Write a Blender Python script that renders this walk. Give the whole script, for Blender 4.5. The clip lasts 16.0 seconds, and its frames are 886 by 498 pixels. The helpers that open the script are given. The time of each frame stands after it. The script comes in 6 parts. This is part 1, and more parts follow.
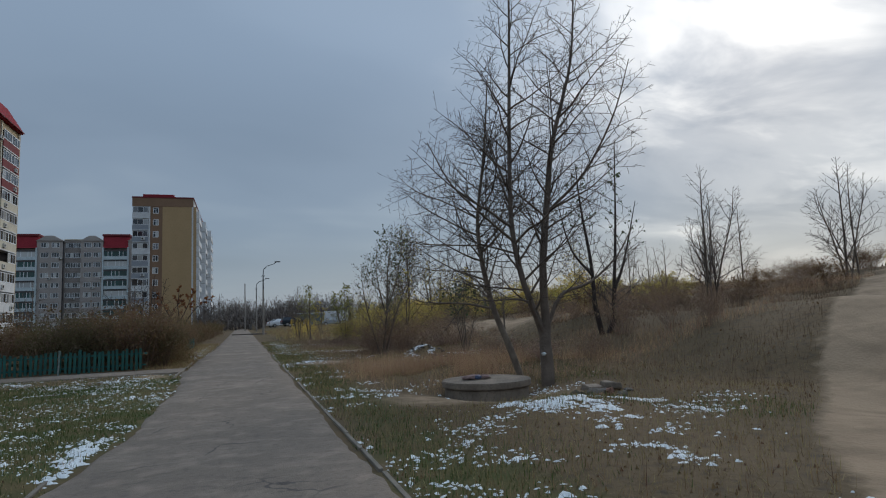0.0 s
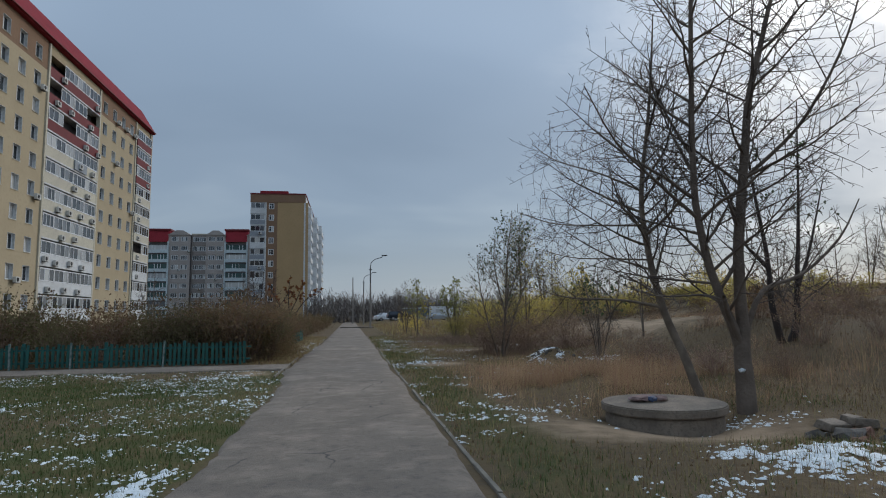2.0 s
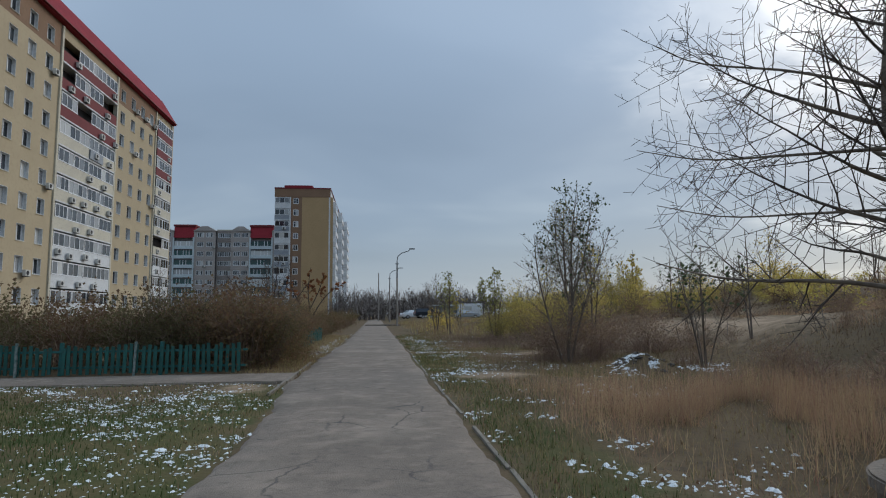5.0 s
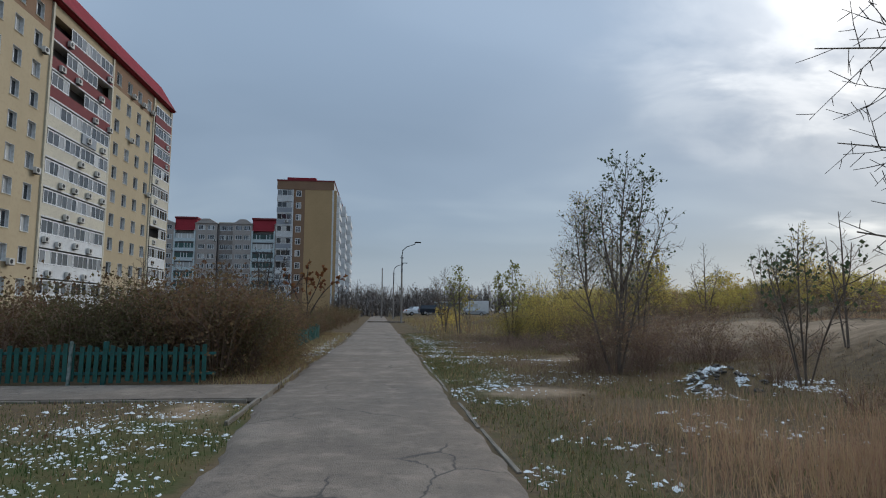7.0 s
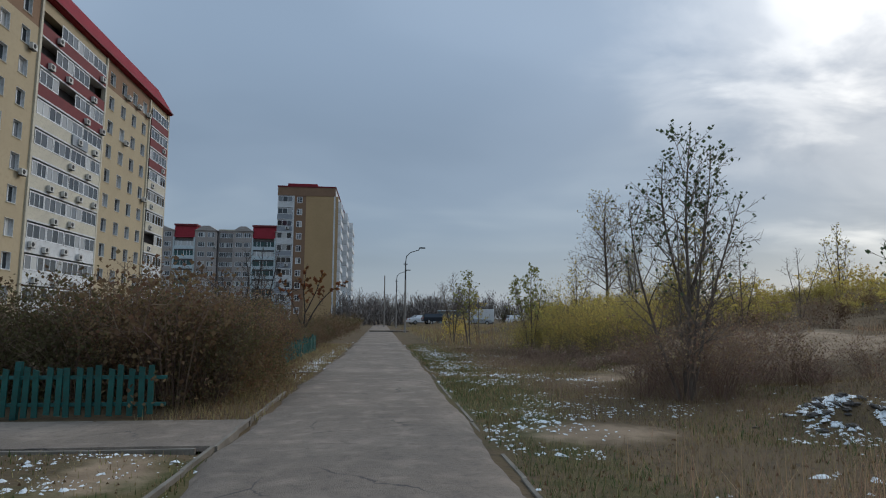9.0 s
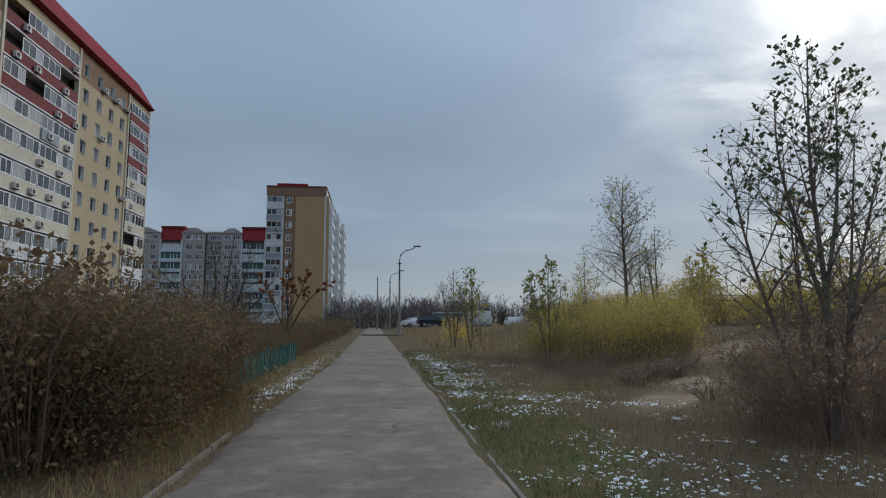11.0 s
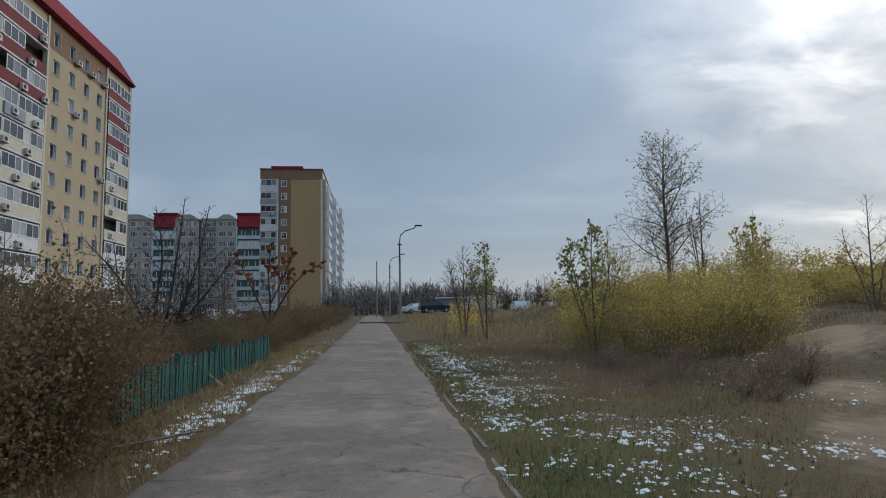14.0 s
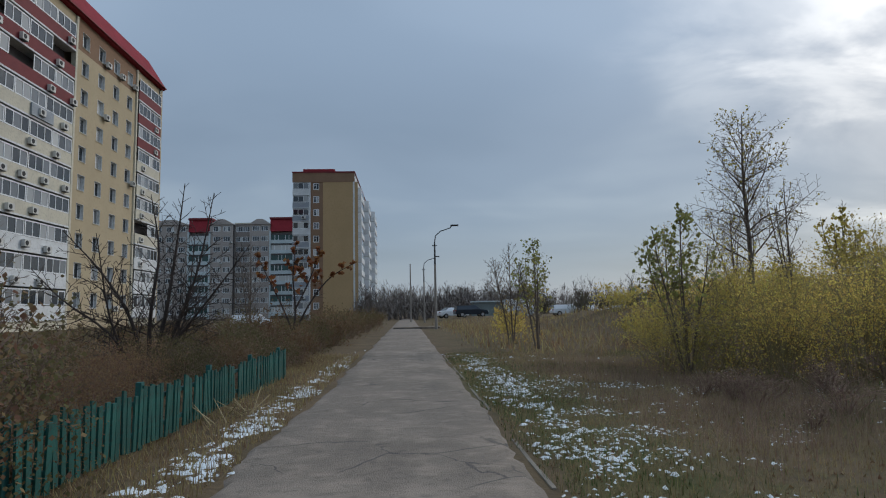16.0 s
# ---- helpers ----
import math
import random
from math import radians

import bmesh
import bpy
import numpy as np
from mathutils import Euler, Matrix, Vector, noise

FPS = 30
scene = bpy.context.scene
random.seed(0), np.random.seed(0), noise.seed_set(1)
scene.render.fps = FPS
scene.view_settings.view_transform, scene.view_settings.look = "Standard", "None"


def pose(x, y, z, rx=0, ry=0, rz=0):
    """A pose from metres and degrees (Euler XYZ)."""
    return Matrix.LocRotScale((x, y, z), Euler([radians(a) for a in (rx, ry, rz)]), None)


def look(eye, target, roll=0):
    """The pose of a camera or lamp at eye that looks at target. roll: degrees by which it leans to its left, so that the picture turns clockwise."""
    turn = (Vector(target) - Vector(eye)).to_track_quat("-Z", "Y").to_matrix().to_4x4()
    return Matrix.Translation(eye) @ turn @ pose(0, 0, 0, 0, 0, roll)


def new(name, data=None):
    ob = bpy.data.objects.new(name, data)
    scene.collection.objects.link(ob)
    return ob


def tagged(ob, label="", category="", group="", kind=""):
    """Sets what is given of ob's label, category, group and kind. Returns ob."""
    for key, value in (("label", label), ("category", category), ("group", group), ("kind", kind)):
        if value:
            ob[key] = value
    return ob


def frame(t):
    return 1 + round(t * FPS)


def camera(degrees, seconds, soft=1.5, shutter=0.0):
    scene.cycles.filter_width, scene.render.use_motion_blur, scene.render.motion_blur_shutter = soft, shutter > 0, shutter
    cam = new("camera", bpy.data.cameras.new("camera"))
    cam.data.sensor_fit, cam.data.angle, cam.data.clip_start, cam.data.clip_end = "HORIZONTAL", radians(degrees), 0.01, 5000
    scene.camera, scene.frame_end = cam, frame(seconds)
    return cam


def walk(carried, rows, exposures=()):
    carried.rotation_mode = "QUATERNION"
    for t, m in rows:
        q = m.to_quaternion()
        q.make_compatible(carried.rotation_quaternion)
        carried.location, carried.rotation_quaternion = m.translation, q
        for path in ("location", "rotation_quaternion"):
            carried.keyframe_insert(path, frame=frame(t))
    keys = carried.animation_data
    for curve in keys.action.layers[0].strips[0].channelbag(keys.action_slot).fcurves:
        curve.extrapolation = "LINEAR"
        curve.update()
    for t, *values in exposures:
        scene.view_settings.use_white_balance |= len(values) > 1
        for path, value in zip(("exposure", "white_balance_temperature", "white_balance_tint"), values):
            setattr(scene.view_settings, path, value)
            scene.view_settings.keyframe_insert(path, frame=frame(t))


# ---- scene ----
cam = camera(72.6, 16.0, soft=1.1)
PATH = [
    (0, (0.328, 0.264, 1.393), (0.962, 2.148, 1.611), -2.3),
    (0.5, (0.351, 0.947, 1.394), (0.888, 2.861, 1.611), -1.5),
    (1, (0.325, 1.63, 1.426), (0.766, 3.57, 1.635), -0.9),
    (1.5, (0.364, 2.332, 1.43), (0.713, 4.29, 1.637), -0.8),
    (2, (0.359, 3.058, 1.419), (0.664, 5.023, 1.636), -0.8),
    (2.5, (0.412, 3.783, 1.427), (0.695, 5.751, 1.638), -1.0),
    (3, (0.385, 4.459, 1.399), (0.651, 6.429, 1.618), -0.8),
    (3.5, (0.418, 5.174, 1.4), (0.67, 7.148, 1.608), -0.9),
    (4, (0.43, 5.891, 1.395), (0.67, 7.866, 1.602), -0.8),
    (4.2, (0.436, 6.161, 1.388), (0.669, 8.136, 1.604), -0.6),
    (6.3, (0.272, 9.864, 1.316), (0.478, 11.843, 1.517), -0.6),
    (6.5, (0.281, 10.108, 1.338), (0.485, 12.087, 1.543), -0.4),
    (7, (0.348, 10.761, 1.352), (0.558, 12.74, 1.554), 0.3),
    (7.5, (0.319, 11.53, 1.355), (0.527, 13.508, 1.563), 0.7),
    (8, (0.303, 12.178, 1.346), (0.514, 14.155, 1.564), 0.7),
    (8.5, (0.284, 12.923, 1.364), (0.483, 14.9, 1.588), 0.4),
    (9, (0.292, 13.601, 1.36), (0.495, 15.578, 1.59), 0.3),
    (9.2, (0.301, 13.866, 1.355), (0.502, 15.842, 1.59), 0.3),
    (11.3, (0.367, 17.826, 1.392), (0.599, 19.798, 1.629), -0.3),
    (11.5, (0.38, 18.202, 1.387), (0.621, 20.174, 1.616), -0.2),
    (12, (0.441, 18.897, 1.381), (0.697, 20.867, 1.607), -0.5),
    (12.5, (0.47, 19.673, 1.375), (0.722, 21.646, 1.585), -0.6),
    (13, (0.486, 20.411, 1.362), (0.731, 22.385, 1.572), -0.7),
    (13.5, (0.518, 21.184, 1.366), (0.76, 23.16, 1.565), -0.8),
    (14, (0.539, 21.954, 1.356), (0.766, 23.932, 1.547), -1.0),
    (14.5, (0.553, 22.693, 1.366), (0.777, 24.671, 1.555), -1.1),
    (15, (0.513, 23.472, 1.381), (0.691, 25.455, 1.57), -1.1),
    (15.5, (0.494, 24.185, 1.418), (0.638, 26.17, 1.616), -1.1),
    (16, (0.443, 24.956, 1.429), (0.563, 26.941, 1.634), -1.2),
]
walk(cam, [(t, look(eye, target, roll)) for t, eye, target, roll in PATH], [(0.0, -0.12), (1.0, 0.0), (2.0, 0.06), (3.0, 0.13), (4.0, 0.15), (8.0, 0.12), (9.0, 0.03), (12.0, 0.03), (14.0, 0.12), (16.0, 0.05)])

# ---- light ----
SUN_AZ, SUN_EL = radians(50), radians(28)
world = bpy.data.worlds.new("overcast")
scene.world = world
world.use_nodes = True
wt = world.node_tree
wt.nodes.clear()


def wnode(kind, **values):
    n = wt.nodes.new(kind)
    for k, v in values.items():
        n.inputs[k].default_value = v
    return n


def wmath(op, a, b=None, clamp=False):
    n = wt.nodes.new("ShaderNodeMath")
    n.operation, n.use_clamp = op, clamp
    for i, v in enumerate((a, b)):
        if v is None:
            continue
        if isinstance(v, (int, float)):
            n.inputs[i].default_value = v
        else:
            wt.links.new(v, n.inputs[i])
    return n.outputs[0]


def wmix(fac, a, b, blend="MIX"):
    n = wt.nodes.new("ShaderNodeMix")
    n.data_type, n.blend_type = "RGBA", blend
    for sock, v in ((n.inputs[0], fac), (n.inputs[6], a), (n.inputs[7], b)):
        if isinstance(v, (int, float, tuple)):
            sock.default_value = v
        else:
            wt.links.new(v, sock)
    return n.outputs[2]


sky = wt.nodes.new("ShaderNodeTexSky")
sky.sky_type, sky.sun_disc = "NISHITA", False
sky.sun_elevation, sky.sun_rotation = SUN_EL, SUN_AZ
sky_blue = wmix(1.0, sky.outputs[0], (0.11, 0.11, 0.11, 1), "MULTIPLY")
coord = wt.nodes.new("ShaderNodeTexCoord")
split = wt.nodes.new("ShaderNodeSeparateXYZ")
wt.links.new(coord.outputs["Generated"], split.inputs[0])
up = wmath("MAXIMUM", split.outputs[2], 0.0)
lift = wmath("ADD", up, 0.22)
plane = wt.nodes.new("ShaderNodeCombineXYZ")
wt.links.new(wmath("DIVIDE", split.outputs[0], lift), plane.inputs[0])
wt.links.new(wmath("DIVIDE", split.outputs[1], lift), plane.inputs[1])


def wnoise(scale, detail, rough, shift, distort=0.0):
    m = wt.nodes.new("ShaderNodeMapping")
    m.inputs["Location"].default_value = shift
    m.inputs["Rotation"].default_value = (0, 0, radians(25))
    m.inputs["Scale"].default_value = (1.0, 1.5, 1.0)
    wt.links.new(plane.outputs[0], m.inputs[0])
    n = wnode("ShaderNodeTexNoise", Scale=scale, Detail=detail, Roughness=rough, Distortion=distort)
    wt.links.new(m.outputs[0], n.inputs[0])
    return n.outputs[0]


def wramp(fac, *stops):
    n = wt.nodes.new("ShaderNodeValToRGB")
    n.color_ramp.interpolation = "EASE"
    el = n.color_ramp.elements
    while len(el) < len(stops):
        el.new(0.5)
    for e, (p, c) in zip(el, stops):
        e.position, e.color = p, (*c, 1)
    wt.links.new(fac, n.inputs[0])
    return n.outputs[0]


banks = wnoise(0.8, 3.5, 0.45, (3.1, 7.4, 0), 0.35)
cloud = wramp(banks, (0.3, (0.236, 0.315, 0.42)), (0.5, (0.275, 0.36, 0.472)), (0.7, (0.362, 0.45, 0.55)))
# paler, slightly warm strip low over the horizon
low = wramp(split.outputs[2], (0.0, (1, 1, 1)), (0.055, (0.75, 0.75, 0.75)), (0.16, (0, 0, 0)))
cloud = wmix(wmath("MULTIPLY", low, 0.42), cloud, (0.34, 0.395, 0.468, 1))
# thin bright cloud round the veiled sun
aim = wt.nodes.new("ShaderNodeVectorMath")
aim.operation = "DOT_PRODUCT"
wt.links.new(coord.outputs["Generated"], aim.inputs[0])
aim.inputs[1].default_value = (math.sin(SUN_AZ) * math.cos(SUN_EL), math.cos(SUN_AZ) * math.cos(SUN_EL), math.sin(SUN_EL))
veil = wmath("MULTIPLY", wmath("SUBTRACT", wnoise(1.3, 5.0, 0.5, (5.2, 1.1, 0), 0.6), 0.5), 0.22)
near_sun = wramp(wmath("ADD", aim.outputs["Value"], veil), (0.88, (0, 0, 0)), (0.95, (0.3, 0.3, 0.3)), (0.975, (0.65, 0.65, 0.65)), (0.995, (1, 1, 1)))
tufts = wramp(wnoise(1.5, 6.0, 0.55, (1.7, 2.2, 0), 0.5), (0.36, (0.05, 0.05, 0.05)), (0.62, (1, 1, 1)))
glow = wmath("MULTIPLY", near_sun, tufts)
cloud = wmix(glow, cloud, (1.05, 1.08, 1.1, 1))
# an overcast sky is brightest overhead
high = wramp(split.outputs[2], (0.0, (0.95, 0.95, 0.95)), (0.10, (0.82, 0.82, 0.82)), (0.24, (0.86, 0.86, 0.86)), (0.46, (1.18, 1.18, 1.18)), (0.95, (2.6, 2.6, 2.6)))
cloud = wmix(1.0, cloud, high, "MULTIPLY")
sky_all = wmix(0.86, sky_blue, cloud)
back = wt.nodes.new("ShaderNodeBackground")
back.inputs[1].default_value = 1.0
wt.links.new(sky_all, back.inputs[0])
wout = wt.nodes.new("ShaderNodeOutputWorld")
wt.links.new(back.outputs[0], wout.inputs[0])

sun_data = bpy.data.lights.new("sun", "SUN")
sun_data.energy, sun_data.angle, sun_data.color = 1.0, radians(20), (1.0, 0.96, 0.9)
sun = new("sun", sun_data)
sun.matrix_world = look((60, 60, 60), (60 - 10 * math.sin(SUN_AZ) * math.cos(SUN_EL), 60 - 10 * math.cos(SUN_AZ) * math.cos(SUN_EL), 60 - 10 * math.sin(SUN_EL)))


# ---- materials ----
def material(name, a, b=None, scale=3.0, rough=0.85, metal=0.0, bump=0.0, bump_scale=40.0, fine=None, vary=0.0, spec=0.3, c=None):
    """Two tones by a broad noise, a third by a fine one, relief, and tone that varies from piece to piece."""
    m = bpy.data.materials.new(name)
    m.use_nodes = True
    t = m.node_tree
    p = t.nodes["Principled BSDF"]
    p.inputs["Roughness"].default_value, p.inputs["Metallic"].default_value = rough, metal
    p.inputs["Specular IOR Level"].default_value = spec
    tc = t.nodes.new("ShaderNodeTexCoord")
    b = b or tuple(v * 0.75 for v in a)
    c = c or tuple(v * 0.7 for v in a)

    def nz(s, detail=4.0):
        n = t.nodes.new("ShaderNodeTexNoise")
        n.inputs["Scale"].default_value, n.inputs["Detail"].default_value = s, detail
        t.links.new(tc.outputs["Object"], n.inputs[0])
        return n.outputs[0]

    def ramp(src, lo, hi):
        r = t.nodes.new("ShaderNodeMapRange")
        r.inputs[1].default_value, r.inputs[2].default_value = lo, hi
        t.links.new(src, r.inputs[0])
        return r.outputs[0]

    def mix(f, x, y):
        n = t.nodes.new("ShaderNodeMix")
        n.data_type = "RGBA"
        for sock, v in ((n.inputs[0], f), (n.inputs[6], x), (n.inputs[7], y)):
            if isinstance(v, tuple):
                sock.default_value = (*v, 1)
            elif isinstance(v, float):
                sock.default_value = v
            else:
                t.links.new(v, sock)
        return n.outputs[2]

    col = mix(ramp(nz(scale), 0.35, 0.65), a, b)
    col = mix(ramp(nz(fine or scale * 9.0), 0.5, 0.75), col, c)
    if vary:
        geo = t.nodes.new("ShaderNodeNewGeometry")
        info = t.nodes.new("ShaderNodeObjectInfo")
        hsv = t.nodes.new("ShaderNodeHueSaturation")
        add = t.nodes.new("ShaderNodeMath")
        add.operation = "ADD"
        t.links.new(geo.outputs["Random Per Island"], add.inputs[0])
        t.links.new(info.outputs["Random"], add.inputs[1])
        val = t.nodes.new("ShaderNodeMapRange")
        val.inputs[2].default_value = 2.0
        val.inputs[3].default_value, val.inputs[4].default_value = 1 - vary, 1 + vary
        t.links.new(add.outputs[0], val.inputs[0])
        t.links.new(val.outputs[0], hsv.inputs["Value"])
        hue = t.nodes.new("ShaderNodeMapRange")
        hue.inputs[3].default_value, hue.inputs[4].default_value = 0.5 - vary * 0.06, 0.5 + vary * 0.06
        t.links.new(geo.outputs["Random Per Island"], hue.inputs[0])
        t.links.new(hue.outputs[0], hsv.inputs["Hue"])
        t.links.new(col, hsv.inputs["Color"])
        col = hsv.outputs[0]
    t.links.new(col, p.inputs["Base Color"])
    if bump:
        bn = t.nodes.new("ShaderNodeBump")
        bn.inputs["Strength"].default_value, bn.inputs["Distance"].default_value = bump, 0.02
        t.links.new(nz(bump_scale, 6.0), bn.inputs["Height"])
        t.links.new(bn.outputs[0], p.inputs["Normal"])
    return m


def leafy(name, a, b, vary=0.34, share=0.4):
    m = material(name, a, b, 0.9, 0.8, vary=vary, spec=0.1)
    t = m.node_tree
    p, out = t.nodes["Principled BSDF"], t.nodes["Material Output"]
    thin = t.nodes.new("ShaderNodeBsdfTranslucent")
    t.links.new(p.inputs["Base Color"].links[0].from_socket, thin.inputs[0])
    both = t.nodes.new("ShaderNodeMixShader")
    both.inputs[0].default_value = share
    t.links.new(p.outputs[0], both.inputs[1])
    t.links.new(thin.outputs[0], both.inputs[2])
    t.links.new(both.outputs[0], out.inputs[0])
    return m


M_BARK = material("grey_bark", (0.18, 0.138, 0.108), (0.11, 0.084, 0.066), 4, 0.95, bump=1.0, bump_scale=22)
M_BARK_DARK = material("dark_bark", (0.07, 0.052, 0.045), (0.045, 0.035, 0.03), 4, 0.95, bump=0.6, bump_scale=30)
M_BARK_PALE = material("pale_bark", (0.228, 0.180, 0.137), (0.123, 0.094, 0.072), 5, 0.9, bump=0.5, bump_scale=30)
M_TWIG = material("twig_bark", (0.12, 0.094, 0.078), (0.085, 0.067, 0.056), 6, 0.9, vary=0.3)
M_TWIG_RED = material("reddish_twigs", (0.29, 0.19, 0.135), (0.20, 0.135, 0.10), 3, 0.9, vary=0.35)
M_LEAF_BROWN = leafy("withered_brown_leaves", (0.19, 0.118, 0.066), (0.138, 0.09, 0.052))
M_LEAF_HEDGE = leafy("dull_hedge_leaves", (0.15, 0.124, 0.06), (0.108, 0.094, 0.047))
M_LEAF_YELLOW = leafy("yellow_green_leaves", (0.64, 0.475, 0.14), (0.50, 0.375, 0.11), share=0.6)
M_LEAF_OLIVE = leafy("olive_leaves", (0.50, 0.40, 0.115), (0.38, 0.305, 0.09), share=0.6)
M_LEAF_GREEN = leafy("dark_poplar_leaves", (0.105, 0.135, 0.07), (0.07, 0.09, 0.05))
M_LEAF_SAP = leafy("grey_green_leaves", (0.30, 0.285, 0.10), (0.20, 0.205, 0.08))
M_TWIG_HEDGE = material("brown_hedge_twigs", (0.17, 0.115, 0.085), (0.12, 0.084, 0.064), 3, 0.9, vary=0.3)
M_LEAF_RUSSET = leafy("russet_hedge_leaves", (0.27, 0.165, 0.092), (0.20, 0.125, 0.072), 0.45)
M_LEAF_TAN = leafy("dry_tan_leaves", (0.34, 0.225, 0.14), (0.24, 0.16, 0.10), 0.45)
M_LEAF_RUST = leafy("rusty_orange_leaves", (0.30, 0.12, 0.05), (0.19, 0.085, 0.04))
M_GRASS = leafy("green_grass", (0.058, 0.090, 0.030), (0.088, 0.098, 0.036), 0.55)
M_GRASS_DULL = leafy("dull_grass", (0.32, 0.23, 0.125), (0.225, 0.172, 0.086), 0.55)
M_GRASS_DRY = leafy("reddish_dry_grass", (0.52, 0.34, 0.21), (0.38, 0.245, 0.155), 0.4)
M_WEED_PALE = leafy("purplish_dry_weeds", (0.36, 0.25, 0.19), (0.25, 0.175, 0.13), 0.5)
M_TWIG_OLIVE = material("olive_twigs", (0.30, 0.245, 0.12), (0.21, 0.17, 0.09), 5, 0.9, vary=0.3)
M_WEED = leafy("brown_weeds", (0.15, 0.094, 0.058), (0.11, 0.072, 0.046), 0.5)
M_SNOW = material("old_snow", (0.72, 0.745, 0.75), (0.60, 0.63, 0.64), 6, 0.7, bump=0.6, bump_scale=25, c=(0.46, 0.47, 0.465))
M_CONCRETE = material("weathered_concrete", (0.25, 0.20, 0.155), (0.16, 0.128, 0.10), 2.6, 0.92, bump=0.9, bump_scale=22, c=(0.12, 0.1, 0.082))
M_KERB = material("kerb_concrete", (0.21, 0.178, 0.145), (0.135, 0.115, 0.094), 3, 0.9, bump=0.5, bump_scale=30, vary=0.25)
M_FENCE = material("faded_green_paint", (0.02, 0.115, 0.10), (0.012, 0.075, 0.066), 3, 0.6, bump=0.4, bump_scale=20, vary=0.35, c=(0.035, 0.06, 0.05))
M_POST_WHITE = material("peeling_whitewash", (0.30, 0.31, 0.29), (0.06, 0.13, 0.11), 9, 0.85)
M_STRAW = material("pale_cut_stalks", (0.42, 0.32, 0.18), (0.30, 0.23, 0.13), 4, 0.85, vary=0.2)
M_RUBBLE = material("broken_rubble", (0.12, 0.105, 0.095), (0.07, 0.06, 0.055), 5, 0.95, bump=0.8, vary=0.3)
M_BRICK = material("broken_brick", (0.22, 0.11, 0.075), (0.14, 0.08, 0.06), 6, 0.95, bump=0.5)
M_PINK = material("faded_pink_cloth", (0.26, 0.17, 0.15), (0.19, 0.13, 0.12), 6, 0.9)
M_BLUE = material("blue_plastic", (0.06, 0.08, 0.14), (0.05, 0.06, 0.11), 8, 0.5)
M_OCHRE = material("ochre_render", (0.455, 0.370, 0.243), (0.42, 0.340, 0.222), 0.35, 0.9, bump=0.15, bump_scale=8, c=(0.40, 0.322, 0.21))
M_OCHRE2 = material("deep_ochre_render", (0.44, 0.30, 0.158), (0.405, 0.278, 0.145), 0.3, 0.9, c=(0.375, 0.258, 0.135))
M_BROWN = material("brown_render", (0.255, 0.158, 0.10), (0.225, 0.14, 0.09), 0.4, 0.9, c=(0.21, 0.13, 0.08))
M_ROOF = material("red_roof_sheet", (0.27, 0.03, 0.04), (0.22, 0.025, 0.032), 0.6, 0.8, spec=0.12, c=(0.17, 0.02, 0.026))
M_PARAPET_RED = material("dark_red_cladding", (0.171, 0.024, 0.027), (0.144, 0.020, 0.024), 0.8, 0.7, c=(0.117, 0.017, 0.020))
M_CREAM = material("cream_cladding", (0.60, 0.555, 0.44), (0.52, 0.48, 0.39), 0.6, 0.8)
M_WHITE = material("off_white_cladding", (0.66, 0.67, 0.67), (0.57, 0.58, 0.58), 0.6, 0.75)
M_PANEL_GREY = material("grey_cladding", (0.30, 0.33, 0.36), (0.26, 0.28, 0.31), 0.8, 0.7)
M_FRAME = material("white_window_frame", (0.74, 0.75, 0.76), (0.68, 0.69, 0.7), 1.5, 0.45)
def glass_material():
    m = material("window_glass", (0.022, 0.028, 0.034), (0.05, 0.055, 0.06), 0.45, 0.05, spec=0.8)
    t = m.node_tree
    p = t.nodes["Principled BSDF"]
    info = t.nodes.new("ShaderNodeObjectInfo")
    r = t.nodes.new("ShaderNodeValToRGB")
    r.color_ramp.interpolation = "CONSTANT"
    el = r.color_ramp.elements
    for _ in range(3):
        el.new(0.5)
    for e, (at, c) in zip(el, ((0.0, (0.02, 0.026, 0.032)), (0.38, (0.055, 0.062, 0.07)), (0.58, (0.16, 0.17, 0.18)), (0.78, (0.34, 0.345, 0.34)), (0.93, (0.5, 0.5, 0.48)))):
        e.position, e.color = at, (*c, 1)
    t.links.new(info.outputs["Random"], r.inputs[0])
    t.links.new(r.outputs[0], p.inputs["Base Color"])
    return m


M_GLASS = glass_material()
# dark tone that puts the shade of recesses and edges into the colour
M_SHADE_TONE = material("painted_shade", (0.110, 0.100, 0.100), (0.085, 0.080, 0.078), 1, 0.95)
M_AC = material("air_conditioner_casing", (0.62, 0.61, 0.58), (0.5, 0.49, 0.46), 3, 0.55)
M_AC_DARK = material("fan_grille", (0.03, 0.03, 0.032), None, 5, 0.7)
M_GREYWALL = material("grey_panel_wall", (0.40, 0.35, 0.315), (0.345, 0.305, 0.278), 0.3, 0.9, c=(0.30, 0.266, 0.24))
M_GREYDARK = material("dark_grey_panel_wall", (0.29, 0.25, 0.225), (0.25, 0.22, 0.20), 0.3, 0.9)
M_TEAL = material("teal_glazing", (0.02, 0.09, 0.085), (0.03, 0.06, 0.06), 0.5, 0.12, vary=0.4, spec=0.5)
M_PALEBLUE = material("pale_blue_cladding", (0.55, 0.62, 0.63), (0.5, 0.56, 0.57), 0.5, 0.8)
M_STEEL = material("dark_lamp_steel", (0.07, 0.075, 0.08), (0.05, 0.05, 0.055), 4, 0.55, 0.4)
M_POLE = material("pale_concrete_pole", (0.30, 0.27, 0.24), (0.24, 0.215, 0.19), 1.5, 0.9)
M_TYRE = material("tyre_rubber", (0.02, 0.02, 0.02), None, 8, 0.85)
M_RIM = material("wheel_rim", (0.5, 0.5, 0.52), (0.4, 0.4, 0.42), 5, 0.35, 0.8)
